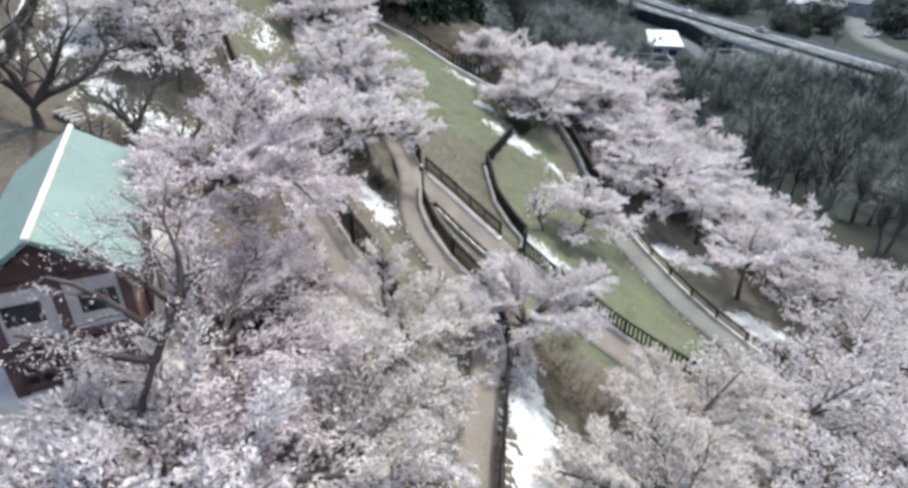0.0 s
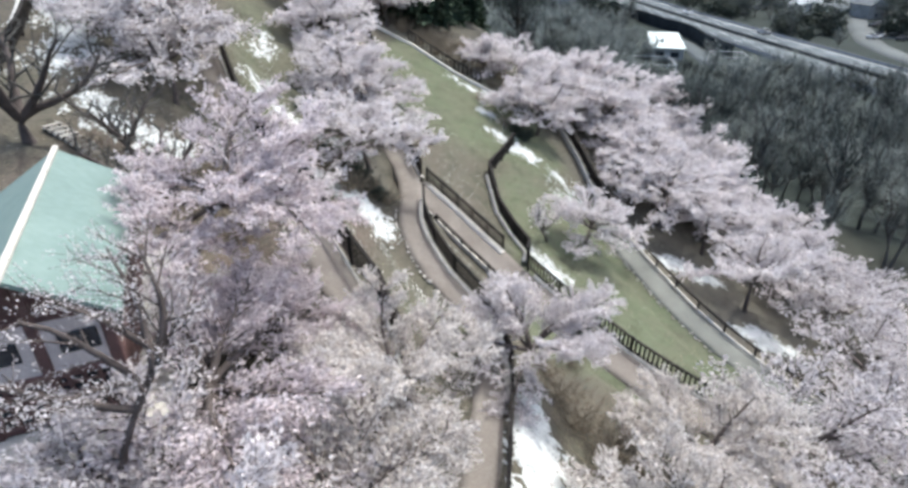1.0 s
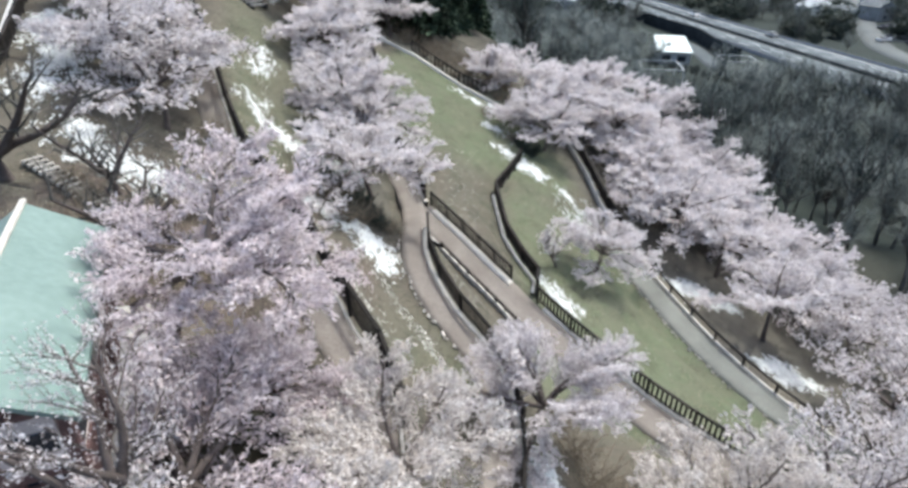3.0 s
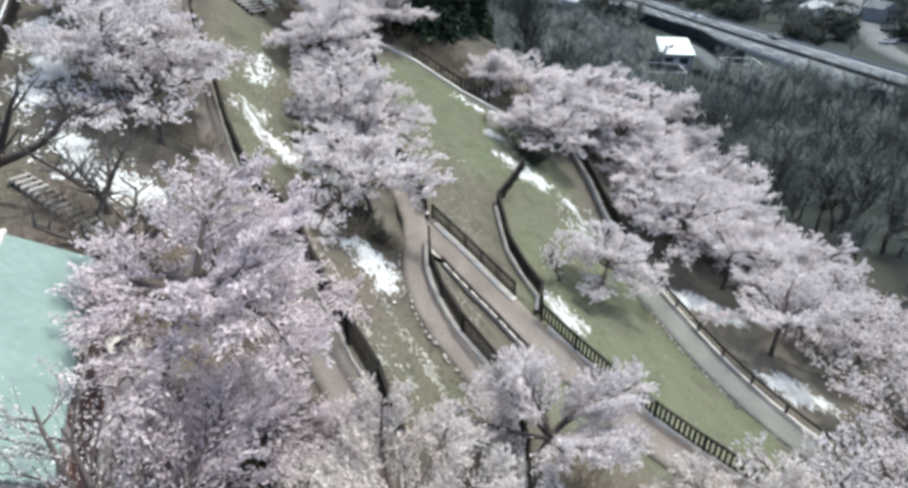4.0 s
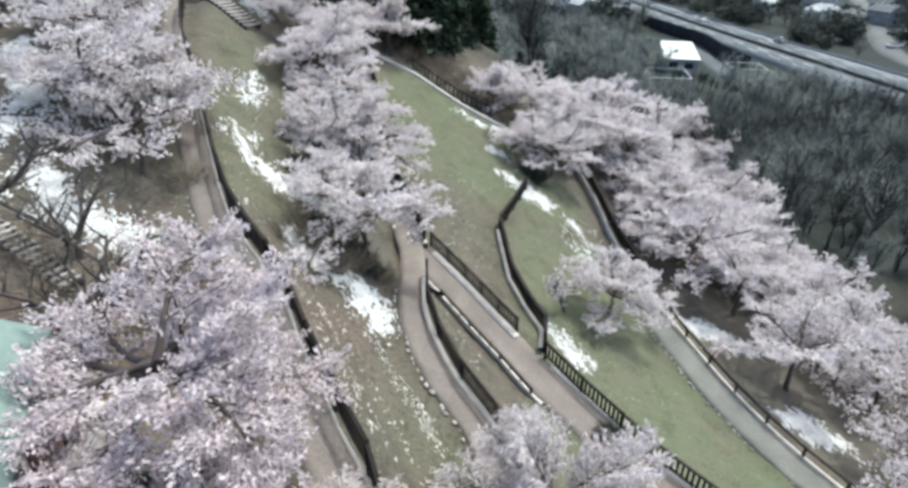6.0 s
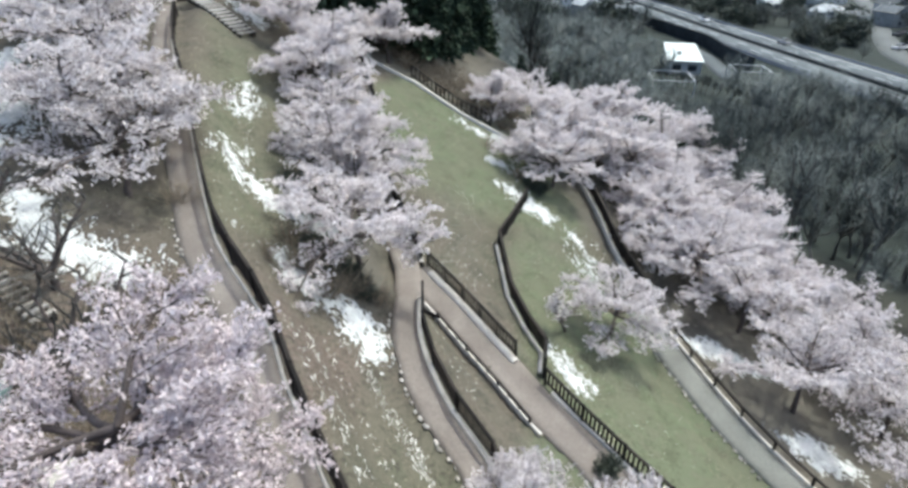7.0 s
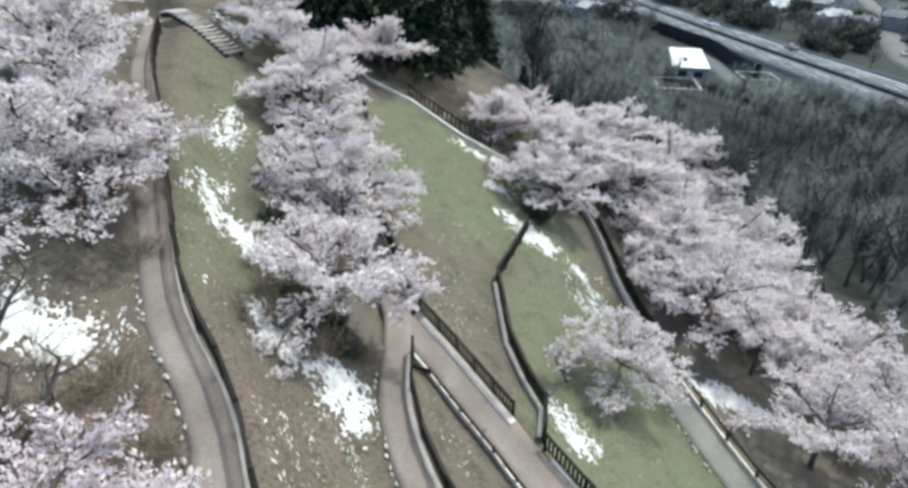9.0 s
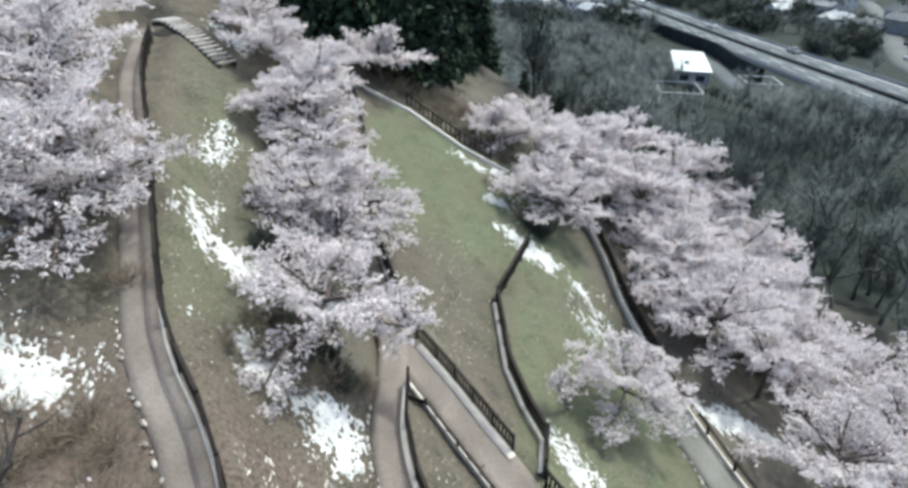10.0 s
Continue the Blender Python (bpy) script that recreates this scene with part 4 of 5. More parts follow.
ROW_GROUP = "blossoming cherries on the hillside"
THIN = "cherry tree in thinning pale blossom with dark limbs showing"
FULL = "spreading cherry tree in full pale pink blossom"
for x, y, kind, turn, size, label in (
    # the band between lawn and woods
    (1.8, 50.2, 12, 20, 0.85, "small cherry tree in pale blossom near the woods"),
    (5.0, 51.2, 1, 80, 1.15, FULL), (9.2, 52.6, 3, 150, 1.2, FULL), (13.2, 51.0, 0, 200, 1.05, FULL), (16.6, 48.6, 1, 260, 1.05, FULL),
    (19.8, 46.0, 3, 310, 1.05, FULL), (8.8, 47.4, 1, 30, 1.05, FULL), (11.4, 46.8, 3, 75, 1.2, FULL), (14.3, 44.0, 0, 140, 1.1, FULL),
    (17.8, 42.5, 1, 190, 1.05, FULL), (4.9, 44.6, 3, 230, 0.9, "small cherry tree in pale blossom beside the lawn"), (12.0, 42.3, 0, 5, 0.95, FULL),
    (12.0, 37.6, 0, 280, 0.9, FULL), (13.2, 35.8, 11, 30, 1.0, FULL), (15.6, 39.2, 3, 45, 1.0, FULL), (18.0, 38.4, 0, 100, 1.0, FULL), (19.4, 43.4, 1, 15, 0.95, FULL),
    (15.4, 33.6, 11, 170, 0.95, "cherry tree in pale blossom with a dark crooked trunk"), (20.4, 34.6, 1, 215, 1.1, FULL),
    (15.9, 27.8, 11, 300, 1.0, "cherry tree in pale blossom standing above snow"), (20.6, 30.4, 9, 350, 1.05, THIN), (23.9, 31.4, 10, 55, 1.0, THIN),
    (20.4, 27.6, 9, 110, 1.0, THIN), (24.0, 26.5, 10, 290, 1.0, THIN), (18.6, 21.8, 9, 160, 1.0, THIN), (22.4, 22.0, 10, 185, 1.0, THIN),
    (15.4, 16.6, 9, 220, 1.0, THIN), (19.6, 17.0, 10, 10, 1.0, THIN), (11.2, 14.6, 9, 250, 1.0, THIN), (7.0, 12.9, 7, 275, 0.9, FULL), (8.2, 9.6, 10, 320, 0.95, THIN), (5.2, 8.8, 7, 35, 0.85, FULL),
    (6.9, 29.5, 3, 70, 0.82, "low cherry tree in pale blossom on the lower lawn"),
    (17.6, 50.4, 1, 200, 1.15, FULL), (16.0, 53.6, 0, 310, 1.3, FULL), (12.0, 55.0, 3, 250, 1.25, FULL), (6.2, 48.4, 3, 10, 0.95, FULL), (5.6, 43.0, 0, 95, 0.92, FULL),
    (8.9, 49.6, 0, 130, 1.1, FULL), (12.6, 47.9, 1, 10, 1.05, FULL), (17.6, 45.6, 0, 65, 1.1, FULL), (13.0, 40.0, 3, 120, 1.05, FULL), (18.4, 40.6, 3, 205, 1.05, FULL), (19.8, 36.9, 1, 330, 0.95, FULL), (21.0, 32.6, 9, 75, 1.0, THIN), (17.8, 36.2, 1, 155, 1.0, FULL),
    # the row between the two upper paths
    (-6.2, 51.4, 12, 40, 1.15, "round cherry tree in pale blossom above the lawn's top kerb"), (-9.3, 46.2, 1, 90, 0.95, FULL), (-9.4, 43.6, 0, 15, 0.95, FULL), (-11.6, 45.4, 3, 140, 0.85, FULL), (-13.4, 48.6, 0, 195, 0.9, FULL),
    (-8.8, 40.9, 3, 240, 0.95, FULL), (-7.7, 37.4, 1, 290, 0.95, FULL), (-7.4, 33.0, 9, 50, 0.78, THIN), (-6.7, 34.5, 0, 340, 0.9, FULL), (-5.3, 34.2, 3, 25, 0.85, FULL), (-5.2, 31.6, 1, 75, 0.95, FULL),
    (-4.5, 26.9, 1, 125, 1.02, "cherry tree in pale blossom with a dark forked trunk"),
    # west of the upper path
    (-12.0, 25.0, 10, 165, 0.95, THIN), (-12.9, 28.4, 10, 15, 0.95, THIN), (-14.2, 27.0, 9, 205, 1.0, THIN), (-14.1, 29.2, 3, 245, 1.0, FULL), (-16.3, 32.0, 9, 285, 1.05, THIN), (-17.8, 34.6, 0, 325, 1.05, FULL), (-19.4, 39.0, 1, 65, 1.0, FULL),
    # close below
    (14.4, 12.4, 10, 80, 1.0, THIN), (18.6, 12.6, 9, 130, 1.0, THIN), (12.2, 8.6, 9, 50, 1.0, THIN), (-5.0, 4.3, 8, 210, 1.05, FULL), (-3.6, 6.0, 8, 135, 1.0, "cherry tree in pink blossom below the pavilion"),
    (-5.2, 12.3, 6, 110, 0.72, "small cherry tree in pink blossom beside the block wall"), (-4.3, 8.2, 6, 60, 0.7, "small cherry tree in pink blossom beside the pavilion"), (-1.5, 10.8, 7, 175, 0.7, "cherry tree in creamy white blossom beside the path"), (-1.7, 7.0, 7, 20, 0.78, "cherry tree in creamy white blossom beside the path"), (-7.9, 3.9, 8, 255, 1.0, FULL),
    (1.9, 15.2, 8, 300, 0.8, "cherry tree in pale blossom overhanging the middle path"),
):
    plant(CHERRY[kind], x, y, turn, size, label, "cherry tree", ROW_GROUP)
plant(YOUNG, 4.75, 28.9, 0, 1.15, "slim young cherry tree with sparse blossom", "cherry tree", ROW_GROUP)
plant(LEANING, -7.3, 13.5, 0, 1.0, "leaning cherry tree in deep pink blossom beside the pavilion", "cherry tree", ROW_GROUP)
plant(SLENDER, -5.9, 7.0, 0, 1.0, "slender cherry tree with sparse blossom before the pavilion", "cherry tree", ROW_GROUP)
plant(BESIDE, -5.1, 10.3, 0, 1.0, "cherry tree in pink blossom close beside the pavilion", "cherry tree", ROW_GROUP)
for r in CHERRY + [YOUNG, LEANING, SLENDER, BESIDE]:
    drop(r)

BARE = []
for k in range(4):
    segs = grow(60 + k, 2.8, 8, 4.0, 1.15, 9, 9, lean=0.05, droop=0.0, thick=0.2, twig_len=1.1, fine=0.11)
    BARE.append(tree_template("bare_tree", segs, GREYBARK, None, "", 0, 0, 0, 0, sides=(6, 4, 3, 1), twig_mat=TWIGS))
OAK = tree_template("bare_tree", grow(71, 0.9, 6, 3.9, 0.7, 8, 5, lean=0.2, droop=-0.1, thick=0.27, twig_len=0.7), BARK, None, "", 0, 0, 0, 0, twig_mat=GREYBARK)
for x, y, turn, size in ((-14.0, 18.9, 20, 0.95), (-9.1, 16.4, 130, 0.7), (-11.2, 19.6, 300, 0.6)):
    plant(OAK, x, y, turn, size, "leafless dark tree with crooked limbs", "bare tree", "leafless trees by the pavilion")

rng = random.Random(11)
for gx in range(0, 16):
    for gy in range(0, 27):
        x, y = 8 + 4.3 * gx + rng.uniform(-1.9, 1.9), 12 + 4.3 * gy + rng.uniform(-1.9, 1.9)
        s = 0.75 * x + 0.66 * (y - 30)
        if s < (27.5 if y < 62 else 23.5) + rng.uniform(0, 2) or (y < 47 and x < 26) or x > 70 - 0.11 * (y - 100) or y > 104 or (34 < x < 44 and y > 98) or (y > 112 and x > 46) or (y > 104 and x > 58):
            continue
        plant(BARE[rng.randrange(4)], x, y, rng.uniform(0, 360), rng.uniform(0.55, 0.8) if 28 < x < 47 and y > 88 else rng.uniform(0.75, 1.15), "leafless grey-brown woodland tree", "bare tree", "leafless trees of the wood", rng.uniform(0.9, 1.2))

for k in range(20):
    x, y = 36 + 14 * ((k * 0.618) % 1), 108 + 27 * ((k * 0.382 + 0.1) % 1)
    plant(BARE[k % 4], x, y, 47 * k, 0.42 + 0.1 * ((k * 0.71) % 1), "small leafless grey tree before the hall", "bare tree", "leafless trees of the wood")


def build_far_woods():
    """The crowded far side of the wood, too dense to count: many thin stems and twigs in one mesh."""
    rng = np.random.RandomState(4)
    V, F, base = [], [], 0
    for k in range(330):
        x, y = rng.uniform(0, 60), rng.uniform(96, 182)
        if (30 < x < 45 and y < 128) or (y > 116 and x > 42 - 0.12 * (y - 116)) or (y > 108 and x > 54) or 0.75 * x + 0.66 * (y - 30) < 40:
            continue
        v, f = FAR[k % 2]
        a, s = rng.uniform(0, 6.28), rng.uniform(0.8, 1.15)
        co, si = math.cos(a) * s, math.sin(a) * s
        z = float(hill(x, y))
        V.append(np.stack([v[:, 0] * co - v[:, 1] * si + x, v[:, 0] * si + v[:, 1] * co + y, v[:, 2] * s * rng.uniform(0.9, 1.2) + z], -1))
        F.append(f + base)
        base += len(v)
    tagged(new("far_woods", mesh_arrays("far_woods", np.concatenate(V), np.concatenate(F), HAZETWIGS)), "crowded leafless grey woodland behind the cherries", "woods", kind="stuff")


FAR = [tubes(grow(66 + k, 2.8, 8, 4.0, 1.15, 8, 8, lean=0.05, droop=0.0, thick=0.17, twig_len=1.2, fine=0.2), (4, 3, 1, 1)) for k in range(2)]
build_far_woods()
for r in BARE + [OAK]:
    drop(r)


def conifer(seed, tall):
    """An evergreen: a straight stem with whorls of drooping, needled boughs."""
    rng = np.random.RandomState(seed)
    segs = [(np.array([0, 0, -0.3]), np.array([0, 0, tall]), 0.2, 0.03, 0)]
    for h in np.arange(0.12, 0.98, 0.035):
        n = 7
        for k in range(n):
            a = rng.uniform(0, 6.28)
            length = 0.26 * tall * (1.02 - h) * rng.uniform(0.7, 1.2) + 0.2
            p = np.array([0, 0, h * tall])
            q = p + np.array([math.cos(a), math.sin(a), 0.12]) * length * 0.6
            e = q + np.array([math.cos(a), math.sin(a), -0.5]) * length * 0.5
            segs += [(p, q, 0.03, 0.02, 2), (q, e, 0.02, 0.008, 3)]
    return segs


FIR = [tree_template("conifer", conifer(80 + k, 9.0), BARK, NEEDLES, "needles", 0.24, 0.25, 0.16, k, sides=(6, 3, 3, 1), petals=2) for k in range(2)]
rng = random.Random(5)
for k in range(74):
    x, y = (rng.uniform(-21, 1), rng.uniform(57, 82)) if k < 60 else (rng.uniform(-17, -3), rng.uniform(54.5, 58))
    plant(FIR[k % 2], x, y, rng.uniform(0, 360), rng.uniform(0.75, 1.15), "dark evergreen conifer in the wood above the lawn", "conifer", "conifers above the lawn")
for k in range(16):
    x, y = rng.uniform(2, 30), rng.uniform(62, 92)
    plant(FIR[k % 2], x, y, rng.uniform(0, 360), rng.uniform(0.6, 0.9), "dark evergreen conifer among bare trees", "conifer", "conifers in the bare wood")
for r in FIR:
    drop(r)


def bush_segs(seed, n=46):
    rng = np.random.RandomState(seed)
    out = []
    for _ in range(n):
        a, e = rng.uniform(0, 6.28), rng.uniform(0.4, 1.4)
        d = np.array([math.cos(a) * math.cos(e), math.sin(a) * math.cos(e), math.sin(e)])
        p = rng.normal(0, 0.16, 3) * (1, 1, 0)
        m = p + d * rng.uniform(0.3, 0.6)
        out.append((p, m, 0.012, 0.008, 2))
        for _ in range(4):
            out.append((m, m + (d + rng.normal(0, 0.5, 3)) * rng.uniform(0.2, 0.45), 0.007, 0.002, 3))
    return out


SHRUB = tree_template("shrub", bush_segs(3), BRUSH, None, "", 0, 0, 0, 0, sides=(3, 3, 3, 3))
GREENSHRUB = tree_template("shrub", bush_segs(4), BARK, LEAVES, "leaves", 0.08, 0.055, 0.05, 2, sides=(3, 3, 3, 3))
for x, y, size in ((-5.0, 24.0, 1.0), (-3.4, 25.6, 1.0), (-4.4, 24.9, 1.2), (-5.6, 25.8, 1.3), (-6.2, 25.0, 1.1), (-5.2, 24.6, 1.0), (-6.9, 26.2, 1.2), (-4.0, 25.3, 0.9), (-7.2, 24.6, 0.9), (-8.0, 19.6, 1.0), (-8.9, 20.2, 1.2), (-7.4, 18.2, 1.2), (-10.4, 25.2, 1.1), (-9.6, 18.6, 1.1), (-6.9, 17.0, 1.1), (-10.9, 17.4, 1.2), (-11.6, 18.6, 1.0), (-10.2, 16.6, 1.1), (-8.6, 17.8, 0.9), (-7.9, 16.6, 1.0), (-9.3, 19.4, 0.9), (-10.4, 20.0, 0.8), (-6.6, 18.4, 0.7), (-7.2, 17.4, 0.8), (-12.4, 19.2, 0.9), (-11.9, 16.6, 1.1), (-8.3, 15.4, 1.0), (-9.6, 15.2, 1.0), (2.9, 16.4, 1.1), (3.3, 15.2, 1.2), (4.1, 17.6, 0.8), (3.7, 14.0, 1.3), (4.4, 13.0, 1.4), (4.2, 11.8, 1.4), (4.9, 12.2, 1.2), (3.9, 10.6, 1.3), (-5.0, 52.0, 1.3), (-4.4, 53.2, 1.5), (-1.2, 51.0, 1.2), (-2.4, 51.8, 1.4), (0.8, 52.2, 1.4), (1.6, 53.4, 1.5), (3.2, 51.2, 1.2), (-0.2, 53.6, 1.5), (2.8, 53.0, 1.4), (-5.8, 53.4, 1.5), (-1.6, 54.6, 1.6), (3.6, 49.4, 1.0), (2.4, 48.6, 0.9), (-3.6, 52.2, 1.3), (-1.8, 51.6, 1.2), (0.2, 51.2, 1.3), (-0.8, 52.8, 1.4), (-2.8, 53.4, 1.4), (2.2, 52.0, 1.3), (1.4, 50.6, 1.0), (-3.4, 51.0, 1.1), (-2.2, 50.2, 1.0), (-0.8, 49.6, 1.1), (0.6, 49.3, 1.0), (1.6, 45.0, 1.0), (3.2, 42.6, 0.9)):
    plant(SHRUB, x, y, 40 * x, size, "dry leafless brown shrub on the slope", "shrub", "dry shrubs")
# those near the row are added to darken ground where its shade falls
for x, y, size in ((-8.1, 30.4, 0.6), (-7.3, 30.4, 0.8), (-6.3, 26.6, 0.6), (-5.7, 26.3, 0.8), (-5.1, 25.8, 0.7), (-4.5, 25.9, 0.6), (-4.1, 25.4, 0.7), (-3.9, 25.6, 0.6), (-6.1, 13.4, 0.9), (4.0, 42.2, 0.8), (4.6, 41.6, 0.8), (5.0, 20.6, 0.6)):
    plant(GREENSHRUB, x, y, 70 * x, size, "low dark evergreen shrub, some added for shade", "shrub", "evergreen shrubs")
drop(SHRUB), drop(GREENSHRUB)


# ---- wooden steps ----
TREAD, STRINGER = box_mesh("tread", STONE, 0.04), box_mesh("stringer", TIMBER, 0.03)


def build_steps(a, b, wide, count, label):
    """A flight of pale treads between two dark strings that follow the slope."""
    a, b = Vector(a), Vector(b)
    root = new("steps")
    root.location = (b.x, b.y, gz(b.x, b.y))
    tagged(root, label, "steps")
    d = a - b
    flat = d.normalized()
    side = Vector((flat.y, -flat.x))
    turn = Matrix.Rotation(math.atan2(flat.y, flat.x), 4, "Z")

    def ground_under(q):
        return max(gz(q.x + side.x * w, q.y + side.y * w) for w in (-wide / 2, 0, wide / 2)) - root.location.z

    for k in range(count):
        p = d * (k + 0.5) / count
        z = ground_under(b + p) + 0.14
        part_mesh("tread", TREAD, root, Matrix.Translation((p.x, p.y, z)) @ turn @ Matrix.Diagonal((d.length / count * 0.52, wide, 0.12, 1)))
    cuts = [d * k / 5 for k in range(6)]
    for s in (-1, 1):
        for p, q in zip(cuts[:-1], cuts[1:]):
            off = side * s * (wide / 2 - 0.1)
            part_mesh("string", STRINGER, root, beam_matrix((*(p + off), ground_under(b + p) + 0.02), (*(q + off), ground_under(b + q) + 0.02), 0.1, 0.3))


build_steps((-18.8, 47.0), (-13.7, 43.6), 1.25, 17, "long flight of pale steps up the grass bank")
build_steps((-14.0, 20.0), (-10.7, 18.3), 0.62, 14, "short flight of pale steps behind the pavilion")

# ---- pavilion ----


def build_pavilion():
    A, B = Vector((-9.48, 13.72, 0)), Vector((-6.75, 7.95, 0))
    run = (B - A).normalized()
    side = Vector((-run.y, run.x, 0))
    length = (B - A).length
    root = new("pavilion")
    floor_z = 7.4
    mid = (A + B) / 2
    root.matrix_basis = Matrix.Translation((mid.x, mid.y, floor_z)) @ Matrix.Rotation(math.atan2(run.y, run.x), 4, "Z")
    tagged(root, "small pavilion with a teal sheet roof and red-brown timber walls", "pavilion")
    L, ridge, eave, half = length / 2, 3.3, 2.4, 1.4
    for s, name in ((1, "roof"), (-1, "roof")):
        bm = bmesh.new()
        n = 12
        for k in range(n + 1):
            x = -L + 2 * L * k / n
            for y, z in ((0, ridge), (s * half, eave)):
                bm.verts.new((x, y, z))
                bm.verts.new((x, y, z - 0.09))
        bm.verts.ensure_lookup_table()
        v = bm.verts
        for k in range(n):
            i = 4 * k
            for q in ((i, i + 2, i + 6, i + 4), (i + 1, i + 5, i + 7, i + 3), (i + 2, i + 3, i + 7, i + 6), (i, i + 4, i + 5, i + 1)):
                bm.faces.new([v[j] for j in q])
        bm.faces.new([v[j] for j in (0, 1, 3, 2)])
        bm.faces.new([v[4 * n + j] for j in (0, 2, 3, 1)])
        bmesh.ops.recalc_face_normals(bm, faces=bm.faces[:])
        part(name, bm, TEAL, root, "smooth teal painted roof slope")
    bm = bmesh.new()
    add_box(bm, (-L - 0.1, -0.06, ridge - 0.03), (L + 0.1, 0.06, ridge + 0.07), 0.02)
    part("ridge_cap", bm, CONCRETE, root, "pale ridge cap")
    inset = 0.35
    w, xs = half - inset, L - 0.55
    for x in (-xs, -xs / 3, xs / 3, xs):
        for y in (-w, w):
            bm = bmesh.new()
            add_box(bm, (x - 0.1, y - 0.1, 0.0), (x + 0.1, y + 0.1, eave + 0.08), 0.02)
            part("post", bm, REDWOOD, root)
    for x in (-xs, xs):
        bm = bmesh.new()
        add_box(bm, (x - 0.09, -0.09, 0.0), (x + 0.09, 0.09, ridge - 0.15), 0.02)
        part("post", bm, REDWOOD, root)
    for z, thick in ((0.1, 0.14), (1.02, 0.16), (2.2, 0.14)):
        for y in (-w, w):
            bm = bmesh.new()
            add_box(bm, (-xs, y - 0.08, z), (xs, y + 0.08, z + thick), 0.02)
            part("beam", bm, REDWOOD, root)
        for x in (-xs, xs):
            bm = bmesh.new()
            add_box(bm, (x - 0.08, -w, z), (x + 0.08, w, z + thick), 0.02)
            part("beam", bm, REDWOOD, root)
    for x in (-xs, xs):
        bm = bmesh.new()
        add_box(bm, (x - 0.04, -w, 1.15), (x + 0.04, w, 2.25))
        wall = part("wall", bm, PLASTER, root, "grey-pink plaster panel")
        for y in (-0.55 * w, 0.55 * w):
            bm = bmesh.new()
            add_box(bm, (x - 0.07, y - 0.3, 1.5), (x + 0.07, y + 0.3, 1.92), 0.02)
            part("window", bm, DARKGLASS, wall)
        bm = bmesh.new()
        tri = [bm.verts.new((x + s, y, z)) for s in (-0.03, 0.03) for y, z in ((-w, 2.3), (w, 2.3), (0, ridge - 0.25))]
        for f in ((0, 1, 2), (5, 4, 3), (0, 3, 4, 1), (1, 4, 5, 2), (2, 5, 3, 0)):
            bm.faces.new([tri[k] for k in f])
        part("gable", bm, REDWOOD, root, "dark red boarded gable")
        # board in the dark glass colour, put there as the recess's shade
        bm = bmesh.new()
        add_box(bm, (x * 0.985 - 0.03, -w, 0.1), (x * 0.985 + 0.03, w, 1.05))
        part("back_board", bm, DARKGLASS, root, "dark board standing in for the shade behind the lattice")
        for k in range(9):
            y = -w + 2 * w * (k + 0.5) / 9
            bm = bmesh.new()
            add_box(bm, (x - 0.05, y - 0.035, 0.2), (x + 0.05, y + 0.035, 1.05), 0.008)
            part("slat", bm, REDWOOD, root)
        for z in (0.4, 0.62, 0.84):
            bm = bmesh.new()
            add_box(bm, (x - 0.045, -w, z), (x + 0.045, w, z + 0.06), 0.008)
            part("slat", bm, REDWOOD, root)
    for y in (-w, w):
        bm = bmesh.new()
        add_box(bm, (-xs, y - 0.04, 1.15), (xs, y + 0.04, 2.0))
        wall = part("wall", bm, PLASTER, root, "grey-pink plaster panel")
        for x in (-2.2, 0, 2.2):
            bm = bmesh.new()
            add_box(bm, (x - 0.5, y - 0.07, 1.32), (x + 0.5, y + 0.07, 1.82), 0.02)
            part("window", bm, DARKGLASS, wall)
        bm = bmesh.new()
        add_box(bm, (-xs, y - 0.04, 0.1), (xs, y + 0.04, 1.05))
        part("boarding", bm, REDWOOD, root, "dark red lower boarding")
    bm = bmesh.new()
    add_box(bm, (-L - 0.5, -half - 0.3, -2.6), (L + 0.9, half + 0.3, 0.06), 0.05)
    part("plinth", bm, CONCRETE, root, "pale stone plinth")


build_pavilion()


# ---- dark retaining wall by the upper path ----
def build_wall():
    root = new("retaining_wall")
    line = along(dense([(-4.55, 13.9, 5.9), (-4.0, 12.7, 5.75), (-3.75, 11.4, 5.6), (-3.7, 10.4, 5.5)]), 0, 99, 0.42)
    root.location = line[0]
    tagged(root, "dark weathered block wall beside the upper footpath", "wall", kind="structure")
    block = box_mesh("block", DARKSTONE, 0.06)
    rng = random.Random(9)
    for k in range(len(line) - 1):
        p, q = Vector(line[k] - line[0]), Vector(line[k + 1] - line[0])
        for c in range(3):
            up = Vector((0, 0, 0.1 + 0.24 * c))
            part_mesh("block", block, root, beam_matrix(p + up, q + up, 0.8 + rng.uniform(-0.04, 0.04), 0.225) @ Matrix.Diagonal((0.96, 1, 1, 1)))


build_wall()


